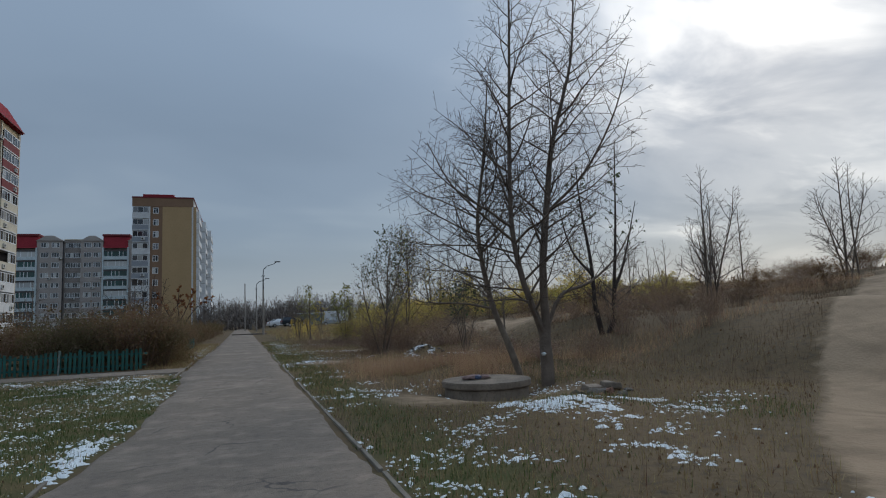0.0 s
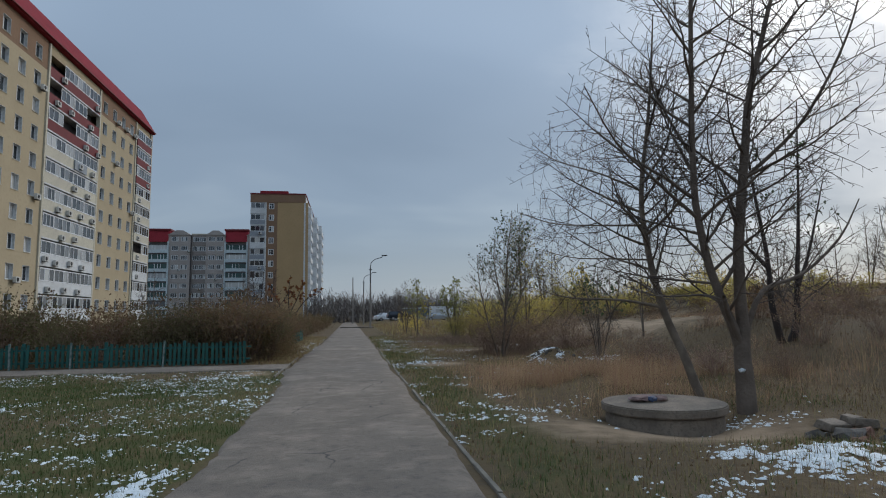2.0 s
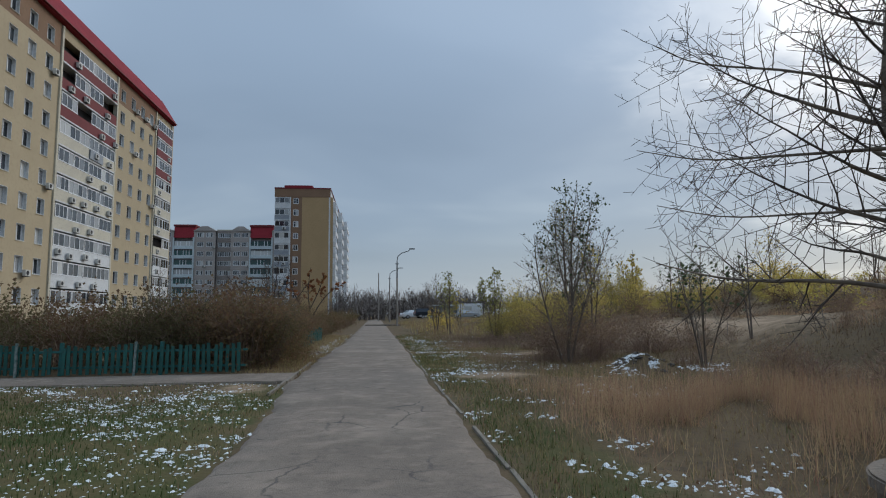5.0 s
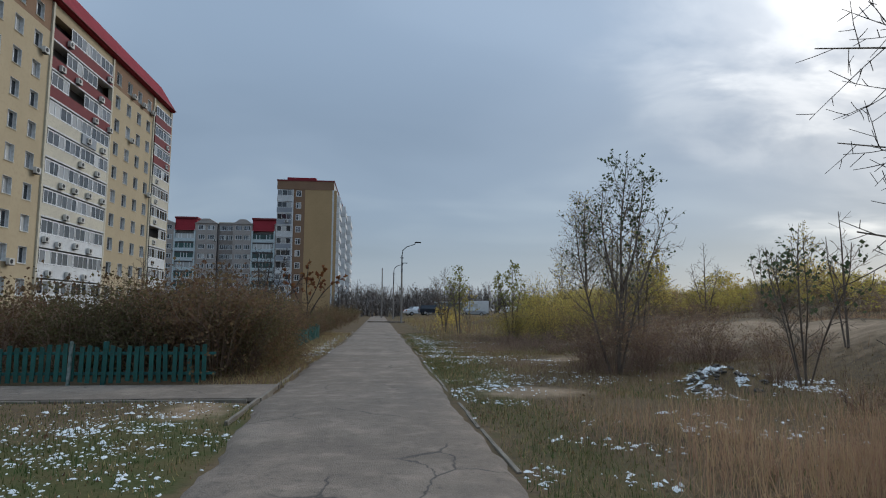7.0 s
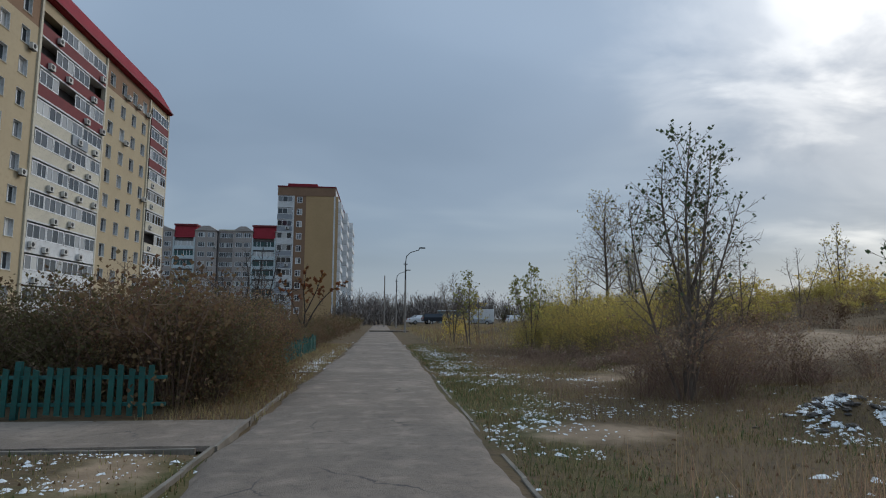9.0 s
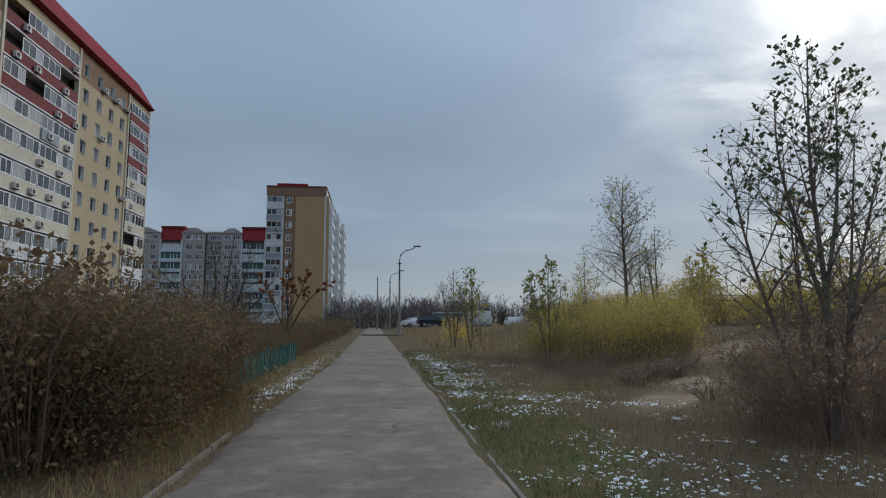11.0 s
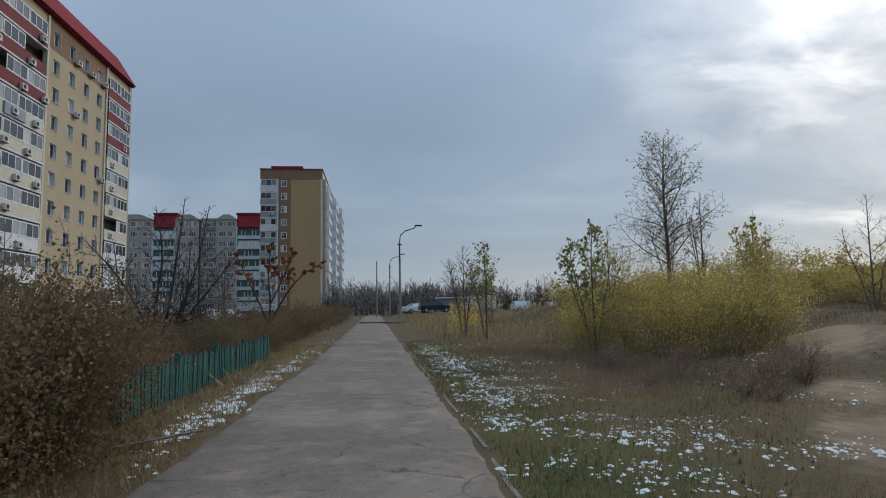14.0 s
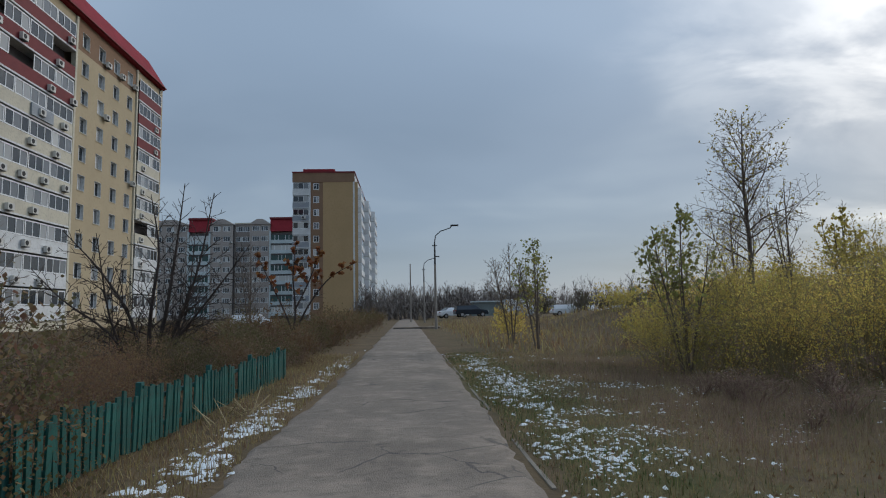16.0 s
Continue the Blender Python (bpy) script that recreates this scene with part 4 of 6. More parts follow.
def tree(name, label, seed, at, stems, bark, twig=None, leaves=None, leaf_n=0, leaf_size=0.06, leaf_from=0.0, leaf_part=1.0, category="tree", group="", **cfg):
    """stems: (points, foot radius, tip radius, reach of the side shoots); leaves hang from the twig ends above leaf_from."""
    r = random.Random(seed)
    out, tips = [], []
    cfg = dict(CROWN, **cfg)
    for points, r0, r1, reach in stems:
        own = dict(cfg, levels=0) if reach == 0 else cfg
        length = sum((Vector(b) - Vector(a)).length for a, b in zip(points, points[1:]))
        clothe(r, curve_through(points, max(4, int(length / 0.28))), r0, r1, 0, out, tips, own, reach)
    base = thing(name, label, category, at, group)
    arr = np.array(out)
    thick = arr[:, 7] > 0.02
    limbs = arr[(arr[:, 0] > 0) & thick]
    fine = arr[(arr[:, 0] > 0) & ~thick]
    for k, c in enumerate(sorted(set(arr[arr[:, 0] == 0][:, 9]))):
        rows_ = arr[(arr[:, 0] == 0) & (arr[:, 9] == c)]
        child("trunk" if k == 0 else "stem", fast_mesh("trunk", *long_tube(rows_, 10), bark, True), base)
    if len(limbs):
        child("limb", fast_mesh("limb", *tubes(limbs[:, 1:9], 6), bark, True), base, kind="stuff")
    if len(fine):
        child("twig_mass", fast_mesh("twig_mass", *tubes(fine[:, 1:9], 3), twig or M_TWIG), base, kind="stuff")
    if leaves and leaf_n and tips:
        g = np.random.default_rng(seed)
        tp = np.array(tips)
        tp = tp[tp[:, 2] > leaf_from]
        w = np.clip((tp[:, 2] - leaf_from), 0.05, None) ** leaf_part
        pick = g.choice(len(tp), leaf_n, p=w / w.sum())
        pos = tp[pick, :3] + g.normal(0, 0.035, (leaf_n, 3))
        me = scatter("leaves", LEAF_V, LEAF_F, pos, g.uniform(0, 6.28, leaf_n), g.uniform(-1.2, 1.2, leaf_n), g.uniform(0.6, 1.3, leaf_n) * leaf_size, leaves)
        child("foliage", me, base, kind="stuff")
    return base


def gz(x, y):
    return float(ground_z(x, y))


def stand(x, y, turn=0.0, dz=0.0):
    return pose(x, y, gz(x, y) + dz, 0, 0, turn)


def fan(r, h, n, spread, foot=0.06, reach=0.9):
    """A few stems that rise from one foot and lean apart."""
    stems = []
    for i in range(n):
        a = 6.28 * i / n + r.uniform(-0.5, 0.5)
        k = 0.0 if i == 0 else spread * r.uniform(0.7, 1.1)
        t = h * (1.0 if i == 0 else r.uniform(0.72, 0.92))
        x, y = math.cos(a), math.sin(a)
        stems.append(([(0.06 * x, 0.06 * y, -0.15), (k * 0.45 * x, k * 0.45 * y, t * 0.4), (k * 0.85 * x, k * 0.85 * y, t * 0.75), (k * x + r.uniform(-0.1, 0.1), k * y, t)], 0.0115 * h * (1 if i == 0 else 0.75) * foot / 0.06, 0.007, reach))
    return stems


# the big bare trees by the well
tree("bare_tree", "tall bare grey tree forking low above a scarred trunk", 21, stand(6.3, 11.6),
     [([(0, 0, -0.2), (0.02, 0, 0.5), (0.0, 0.02, 0.95), (0.06, 0.02, 1.3)], 0.15, 0.105, 0),
      ([(0.0, 0.02, 0.9), (-0.14, 0.02, 1.35), (-0.42, 0.05, 2.2), (-0.6, 0.05, 3.3), (-0.6, 0.0, 4.75), (-0.5, 0.0, 6.6), (-0.42, 0.0, 8.2), (-0.4, 0, 9.6)], 0.085, 0.012, 2.7),
      ([(0.05, 0.02, 1.2), (0.04, 0.0, 2.4), (0.2, -0.05, 3.8), (0.36, -0.1, 5.0), (0.7, -0.1, 6.1), (1.0, -0.1, 7.2), (1.2, -0.1, 9.2)], 0.095, 0.012, 2.6),
      ([(0.06, 0.02, 1.15), (0.5, 0.1, 1.85), (1.3, 0.25, 2.1), (2.1, 0.3, 2.7), (2.6, 0.35, 3.4)], 0.05, 0.009, 1.0),
      ([(0.0, 0.0, 1.0), (-0.3, -0.15, 1.5), (-0.45, -0.3, 1.75)], 0.05, 0.03, 0),
      ([(-0.6, 0.05, 3.0), (-1.3, -0.1, 3.5), (-2.0, -0.2, 4.1), (-2.5, -0.3, 4.9)], 0.032, 0.008, 1.1),
      ([(-0.55, 0.05, 3.9), (-0.5, 0.9, 4.9), (-0.5, 1.6, 6.2)], 0.035, 0.008, 1.3),
      ([(0.2, -0.05, 3.6), (0.9, -0.5, 4.4), (1.5, -0.8, 5.6), (1.9, -0.9, 6.8)], 0.035, 0.008, 1.3)],
     M_BARK, bare=0.16, gap=(0.17, 0.14, 0.11), angle=(40, 64), round=0.35)
tree("bare_tree", "slender bare tree leaning over the well", 34, stand(6.2, 12.5),
     [([(0, 0, -0.15), (-0.25, 0.15, 0.75), (-0.52, 0.3, 1.6), (-0.75, 0.3, 2.7), (-0.8, 0.3, 3.6), (-0.62, 0.3, 4.8), (-0.5, 0.3, 5.8), (-0.4, 0.3, 6.9)], 0.085, 0.01, 2.3),
      ([(-0.52, 0.3, 1.58), (-1.05, 0.8, 1.72), (-1.7, 1.7, 1.8), (-2.2, 2.5, 2.05)], 0.03, 0.006, 1.1),
      ([(-0.8, 0.3, 3.0), (-1.4, 1.0, 3.1), (-1.9, 1.8, 3.25), (-2.3, 2.7, 3.6)], 0.02, 0.005, 1.2),
      ([(-0.78, 0.3, 3.6), (-1.2, 1.1, 4.1), (-1.7, 2.1, 4.6), (-2.0, 2.7, 5.1)], 0.02, 0.005, 1.2),
      ([(-0.7, 0.3, 2.4), (-1.0, 1.2, 2.5), (-1.4, 2.2, 2.62), (-1.9, 3.0, 2.9)], 0.018, 0.005, 1.1),
      ([(-0.7, 0.3, 2.6), (-1.2, -0.3, 2.9), (-1.8, -0.7, 3.3)], 0.024, 0.007, 0.7),
      ([(-0.75, 0.3, 2.9), (-0.2, 0.5, 3.5), (0.2, 0.7, 4.6)], 0.026, 0.007, 0.9)],
     M_BARK_PALE, bare=0.3, gap=(0.13, 0.12, 0.10), angle=(46, 70), rise=0.035, round=0.4, wobble=0.06, thin=0.004)
tree("bare_tree", "twin-stemmed dark bare tree on the bank", 47, stand(11.3, 17.1),
     [([(0, 0, -0.2), (-0.25, 0, 0.9), (-0.3, 0, 2.2), (-0.5, 0.1, 4.2), (-0.6, 0.1, 5.6)], 0.1, 0.012, 1.3),
      ([(0.1, 0, -0.2), (0.4, 0, 0.5), (0.5, 0, 1.5), (0.7, 0, 3.4), (0.9, 0, 6.4)], 0.115, 0.012, 1.5),
      ([(0.5, 0, 1.4), (1.1, 0.2, 2.4), (1.7, 0.2, 4.4)], 0.06, 0.01, 1.1),
      ([(-0.3, 0, 1.9), (-0.9, 0.2, 2.8), (-1.3, 0.2, 4.4)], 0.05, 0.01, 1.0)],
     M_BARK_DARK, leaves=M_LEAF_GREEN, leaf_n=300, leaf_size=0.075, leaf_from=2.6, leaf_part=1.5, bare=0.25, gap=(0.17, 0.15, 0.13), thin=0.0062)
mark = scatter("snow_clump", [(-0.5, 0, -0.5), (0.5, 0, -0.5), (0.35, -0.45, 0.4), (-0.4, -0.4, 0.45), (0.45, 0.5, 0.35), (-0.45, 0.5, 0.4), (0, 0, 0.75)], [(0, 1, 2), (0, 2, 3), (1, 4, 2), (0, 3, 5), (2, 6, 3), (2, 4, 6), (3, 6, 5), (4, 5, 6), (1, 5, 4), (0, 5, 1)],
               np.array([(6.18, 11.46, 0.52)]), np.array([0.4]), np.array([0.1]), np.array([(0.1, 0.08, 0.06)]), M_SNOW)
tagged(new("snow_clump", mark), "clump of old snow caught on the scarred trunk", "snow", kind="stuff")
# young poplars that still keep leaves at their tops
POPLAR = dict(gap=(0.13, 0.12, 0.1), angle=(34, 54), rise=0.03, levels=3, thin=0.0042, bare=0.2, round=0.5)
tree("young_poplar", "young poplar still holding dark leaves in its crown", 52, stand(5.58, 23.75),
     [([(x + 0.15 * max(z, 0), y + 0.17 * max(z, 0), z) for x, y, z in line], *rest) for line, *rest in [([(0, 0, -0.15), (0.02, 0, 1.6), (-0.08, 0, 3.4), (-0.02, 0, 5.2)], 0.05, 0.007, 1.6),
      ([(-0.1, 0.02, -0.05), (-0.62, 0.05, 1.3), (-1.0, 0.05, 2.5), (-1.2, 0.05, 3.6)], 0.034, 0.006, 1.2),
      ([(0.01, 0, 1.5), (-0.4, -0.1, 2.6), (-0.6, -0.1, 3.5), (-0.62, -0.1, 4.4)], 0.03, 0.006, 1.0),
      ([(0.08, 0.0, -0.05), (0.4, 0.05, 1.5), (0.8, 0.1, 2.8), (1.1, 0.1, 3.8)], 0.034, 0.006, 1.2),
      ([(0.02, 0, 1.7), (0.32, 0.1, 2.8), (0.45, 0.15, 3.8), (0.5, 0.15, 4.7)], 0.03, 0.006, 1.0),
      ([(0.02, 0.05, -0.05), (0.15, 0.6, 1.6), (0.2, 0.9, 3.6)], 0.03, 0.006, 0.8),
      ([(0.02, -0.05, -0.05), (-0.1, -0.5, 1.6), (-0.12, -0.8, 3.6)], 0.03, 0.006, 1.1)]],
     M_BARK, M_BARK_PALE, leaves=M_LEAF_GREEN, leaf_n=950, leaf_size=0.066, leaf_from=1.4, leaf_part=1.9, **POPLAR)
tree("young_poplar", "low round young poplar with sparse dark leaves", 53, stand(8.1, 21.2), fan(random.Random(5), 2.9, 6, 1.0, 0.042, 0.75), M_BARK, M_BARK_PALE, leaves=M_LEAF_GREEN, leaf_n=330, leaf_size=0.075, leaf_from=0.9, leaf_part=1.6, **POPLAR)
tree("bare_tree", "upright bare tree among yellow bushes", 63, stand(12.65, 45.7),
     [([(0, 0, -0.1), (0.03, 0, 2.6), (-0.04, 0, 5.2), (0.08, 0, 8.35 - gz(12.65, 45.7))], 0.11, 0.012, 2.9)],
     M_BARK, M_BARK_PALE, leaves=M_LEAF_OLIVE, leaf_n=600, leaf_size=0.08, leaf_from=3.0, leaf_part=1.6, bare=0.26, gap=(0.12, 0.15, 0.14), angle=(44, 60), thin=0.007, round=0.2)
tree("bare_tree", "slight bare tree beside the upright one", 64, stand(14.7, 46.6), fan(random.Random(3), 5.0, 3, 0.7, 0.05, 1.0), M_BARK, M_BARK, bare=0.2, thin=0.008, gap=(0.16, 0.17, 0.16), leaves=M_LEAF_OLIVE, leaf_n=160, leaf_size=0.085, leaf_from=2.0)
tree("sapling", "thin leafy tree with pale yellow crown", 71, stand(18.7, 49.0), fan(random.Random(8), 5.7 - gz(18.7, 49.0), 5, 1.1, 0.06, 1.0), M_BARK, leaves=M_LEAF_OLIVE, leaf_n=1500, leaf_size=0.11, leaf_from=1.0, leaf_part=0.8, bare=0.2, gap=(0.17, 0.18, 0.16), thin=0.007)
tree("sapling", "thin poplar sapling with sparse green leaves", 72, stand(6.35, 37.6), fan(random.Random(6), 3.5, 5, 0.75, 0.045, 0.75), M_BARK, M_BARK_PALE, leaves=M_LEAF_SAP, leaf_n=850, leaf_size=0.085, leaf_from=1.2, leaf_part=0.9, **POPLAR)
tree("sapling", "thin poplar sapling with sparse green leaves", 73, stand(5.25, 47.4), fan(random.Random(7), 4.2, 5, 0.9, 0.045, 0.85), M_BARK, M_BARK_PALE, leaves=M_LEAF_SAP, leaf_n=520, leaf_size=0.1, leaf_from=1.2, leaf_part=0.9, **POPLAR)
tree("bare_tree", "small bare tree beside the sapling", 74, stand(4.5, 48.6), fan(random.Random(9), 4.1, 5, 0.8, 0.04, 0.85), M_BARK, M_BARK_PALE, **dict(POPLAR, thin=0.0075))
tree("bare_tree", "low spreading bare tree behind the green fence", 81, stand(-5.1, 38.3),
     [([(0, 0, -0.1), (-0.35, 0.1, 1.3), (-1.0, 0.1, 2.4), (-1.9, 0.1, 3.4)], 0.05, 0.008, 1.2), ([(0.05, 0, 0), (0.0, 0.1, 1.5), (0.1, 0.2, 2.9), (-0.1, 0.2, 4.2)], 0.055, 0.008, 1.3),
      ([(0.1, 0, 0), (0.6, 0.1, 1.4), (1.0, 0.1, 2.6), (1.3, 0.1, 4.2)], 0.05, 0.008, 1.3), ([(0.1, 0, 0.3), (0.9, -0.2, 1.3), (1.7, -0.3, 2.3), (2.2, -0.3, 3.0)], 0.036, 0.007, 1.1),
      ([(0, 0.1, 0), (-0.5, -0.5, 1.3), (-0.7, -0.9, 3.2)], 0.038, 0.007, 1.1), ([(0, 0.1, 0), (0.5, 0.7, 1.4), (0.6, 1.0, 3.4)], 0.038, 0.007, 1.1), ([(0, 0, 0.2), (-0.9, 0.1, 1.2), (-1.9, 0.2, 1.9), (-2.6, 0.2, 2.6)], 0.036, 0.007, 1.1), ([(0.05, 0, 0.1), (0.35, 0.0, 1.5), (0.55, 0.0, 3.0), (0.7, 0.0, 4.4)], 0.055, 0.008, 1.0)],
     M_BARK_DARK, M_BARK_DARK, bare=0.18, gap=(0.13, 0.13, 0.13), wobble=0.12, thin=0.0072, angle=(34, 60))
tree("sumac_tree", "small tree with clusters of rusty leaves", 82, stand(-4.25, 50.0),
     [([(0, 0, -0.1), (0.1, 0.1, 1.6), (0.0, 0.1, 3.0), (0.15, 0.1, 4.6)], 0.06, 0.012, 0.9), ([(0.05, 0, 0.6), (0.7, 0.1, 1.9), (1.5, 0.1, 2.9), (2.5, 0.1, 3.5)], 0.05, 0.012, 0.8),
      ([(0, 0, 0.8), (-0.5, -0.1, 2.0), (-1.0, -0.1, 3.0), (-1.4, -0.1, 3.9)], 0.045, 0.012, 0.8), ([(0.1, 0, 1.6), (0.7, 0.1, 2.9), (1.1, 0.2, 4.2)], 0.04, 0.012, 0.8)],
     M_BARK_DARK, M_BARK_DARK, M_LEAF_RUST, 520, 0.16, 2.2, levels=2, bare=0.3, gap=(0.34, 0.3, 0.2), thin=0.008)
r = random.Random(9)
for i, (x, y, h, leafed) in enumerate(((16.4, 18.0, 5.4, 0), (24.0, 18.5, 5.2, 0), (19.0, 20.5, 4.2, 0), (20.4, 22.5, 3.6, 0), (26.5, 20, 5.0, 0), (26, 36, 4.6, 0), (30, 30, 5.0, 0), (33, 22, 5.5, 0), (20, 60, 6.0, 1), (-9, 62, 6, 0), (30, 50, 5, 1),
                                       (40, 44, 6, 0), (-12, 44, 4.5, 0), (10.5, 23.0, 3.0, 0), (17.2, 40.5, 4.0, 0), (7.3, 26.4, 3.6, 1), (22, 43, 3.6, 0), (15, 58, 4.8, 1), (7.2, 56, 3.4, 1), (23, 30, 3.2, 0), (21, 26, 3.4, 0))):
    tree("bare_tree" if not leafed else "sapling", "small bare tree on the bank" if not leafed else "small tree with a few yellowing leaves", 100 + i, stand(x, y, r.uniform(0, 360)), fan(r, h, r.choice((2, 3, 3)), 0.26 * h, 0.05, 0.3 * h),
         M_BARK, M_BARK_DARK if i < 5 else M_BARK, bare=0.12, gap=(0.2, 0.19, 0.17), thin=0.0062, leaves=M_LEAF_OLIVE if leafed else None, leaf_n=420, leaf_size=0.06 if y < 30 else 0.1, leaf_from=1.0)


# ---- bushes ----
def bush_meshes(seed, stems, spread, height, leaf_n, leaf_size, bark, leaves, upright=0.5, low=0.15, twigs=3, fill=0.0, thick=1.0):
    r, g = random.Random(seed), np.random.default_rng(seed)
    seg, tips = [], []
    for _ in range(stems):
        a, lean = r.uniform(0, 2 * math.pi), r.uniform(0.05, 1.0) ** upright
        p = np.array([math.cos(a), math.sin(a), 0]) * r.uniform(0, 0.25) * spread + np.array([0, 0, -0.05])
        end = np.array([math.cos(a) * lean * spread, math.sin(a) * lean * spread, height * r.uniform(0.6, 1.05) * (1 - 0.35 * lean ** 2)])
        mid = p * 0.4 + end * 0.5 + np.array([0, 0, height * 0.12]) + np.array([r.gauss(0, 0.08), r.gauss(0, 0.08), 0])
        rad = r.uniform(0.006, 0.014) * thick
        pts = [p, (p + mid) / 2 + np.array([0, 0, 0.03]), mid, (mid + end) / 2 + np.array([r.gauss(0, 0.05), r.gauss(0, 0.05), 0.05]), end]
        for i, (u, v) in enumerate(zip(pts, pts[1:])):
            seg.append((*u, *v, rad * (1 - i * 0.22), rad * (1 - (i + 1) * 0.22)))
        for _ in range(twigs):
            f = r.uniform(0.3, 1.0)
            k = min(3, int(f * 4))
            b = pts[k] + (pts[k + 1] - pts[k]) * (f * 4 - k)
            w = np.array([r.gauss(0, 1), r.gauss(0, 1), abs(r.gauss(0.7, 0.6))])
            e = b + w / np.linalg.norm(w) * r.uniform(0.15, 0.45) * min(1.0, height * 0.6)
            seg.append((*b, *e, 0.005 * thick, 0.002))
            tips += [b + (e - b) * q for q in (0.35, 0.7, 1.0)]
        tips += [pts[2], pts[3], pts[4], (pts[3] + pts[4]) / 2]
    tp = np.array(tips)
    tp = tp[tp[:, 2] > low * height]
    pos = tp[g.integers(0, len(tp), leaf_n)] + g.normal(0, 0.07, (leaf_n, 3))
    k = int(leaf_n * fill)
    if k:
        a, q, u = g.uniform(0, 6.28, k), np.sqrt(g.uniform(0.15, 1, k)), g.uniform(0, 1, k)
        dome = np.sqrt(np.clip(1 - 0.55 * u ** 2, 0, 1)) * spread * (0.82 + 0.14 * np.sin(a * 3 + seed) + 0.08 * np.sin(a * 7))
        pos[:k] = np.stack([np.cos(a) * q * dome, np.sin(a) * q * dome, 0.04 + u * height * 0.62], 1)
    pos[:, 2] = np.maximum(pos[:, 2], 0.05)
    wood = fast_mesh("stems", *tubes(seg, 3), bark)
    leaf = scatter("leaves", LEAF_V, LEAF_F, pos, g.uniform(0, 6.28, leaf_n), g.uniform(-1.3, 1.3, leaf_n), g.uniform(0.6, 1.3, leaf_n) * leaf_size, leaves)
    return wood, leaf


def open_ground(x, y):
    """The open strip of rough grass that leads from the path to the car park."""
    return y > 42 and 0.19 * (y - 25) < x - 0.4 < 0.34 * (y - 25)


def bush(kind, x, y, size, turn, label, name="bush", group="", tall=1.0):
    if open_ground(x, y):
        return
    wood, leaf = kind
    base = thing(name, label, "bush", Matrix.LocRotScale((x, y, gz(x, y)), Euler((0, 0, turn)), (size, size, size * tall)), group)
    child("brushwood", wood, base, kind="stuff")
    child("foliage", leaf, base, kind="stuff")


NEAR_HEDGE = [bush_meshes(240 + i, 56, 1.15, 1.9, 5600, 0.031, M_TWIG_HEDGE, (M_LEAF_RUSSET, M_LEAF_HEDGE, M_LEAF_RUSSET)[i], 0.5, 0.06, 4, 0.45, 0.6) for i in range(3)]
HEDGE = [bush_meshes(200 + i, 40, 1.15, 1.9, 2100, 0.05, M_TWIG_RED, (M_LEAF_BROWN, M_LEAF_HEDGE, M_LEAF_HEDGE)[i], 0.5, 0.1, 3, 0.4) for i in range(3)]
FAR_HEDGE = [bush_meshes(250 + i, 26, 1.2, 1.9, 1100, 0.07, M_TWIG_RED, (M_LEAF_BROWN, M_LEAF_HEDGE)[i], 0.5, 0.1, 3, 0.35) for i in range(2)]
YELLOW = [bush_meshes(210 + i, 46, 1.5, 2.1, 3000, 0.038, M_TWIG_OLIVE, (M_LEAF_YELLOW, M_LEAF_OLIVE, M_LEAF_YELLOW)[i], 0.75, 0.0, 6, 0.3) for i in range(3)]
FAR_YELLOW = [bush_meshes(260 + i, 15, 1.4, 1.8, 850, 0.085, M_TWIG_OLIVE, (M_LEAF_OLIVE, M_LEAF_YELLOW, M_LEAF_OLIVE)[i], 0.65, 0.1, 3, 0.25) for i in range(3)]
PURPLE = [bush_meshes(220 + i, 56, 1.5, 1.6, 1000, 0.04, M_TWIG_RED, M_LEAF_TAN, 0.7, 0.08, 7, thick=0.6) for i in range(2)]
WEEDS = [bush_meshes(230 + i, 24, 0.7, 0.6, 200, 0.028, M_WEED_PALE, M_WEED_PALE, 0.7, 0.2, 4) for i in range(2)]
r = random.Random(17)
# hedge behind the front fence
for i in range(72):
    x = -2.9 - i * 0.36 + r.uniform(-0.3, 0.3)
    y = 23.35 + (i % 4) * 1.0 + r.uniform(-0.3, 0.3)
    bush((HEDGE if i % 4 < 2 else FAR_HEDGE * 2)[i % 3], x, y, r.uniform(0.9, 1.3), r.uniform(0, 6.3), "dense brown hedge bush behind the green fence", group="hedge behind the fence")
# the mass that crowds the path past the fence
for i in range(25):
    y = 23.5 + i * 0.235 + r.uniform(-0.2, 0.2)
    x = -2.5 - (i % 4) * 0.85 - (0.25 if y > 28.4 else 0.0) + r.uniform(-0.2, 0.2)
    bush(NEAR_HEDGE[(i + 1) % 3], x, y, r.uniform(0.92, 1.18), r.uniform(0, 6.3), "dense brown bush crowding the path edge", group="bushes beside the path")
for i in range(6):
    bush(NEAR_HEDGE[i % 3], -2.45 + r.uniform(-0.1, 0.05), 24.6 + i * 0.68, r.uniform(0.88, 1.02), r.uniform(0, 6.3), "dense brown bush crowding the path edge", group="bushes beside the path")
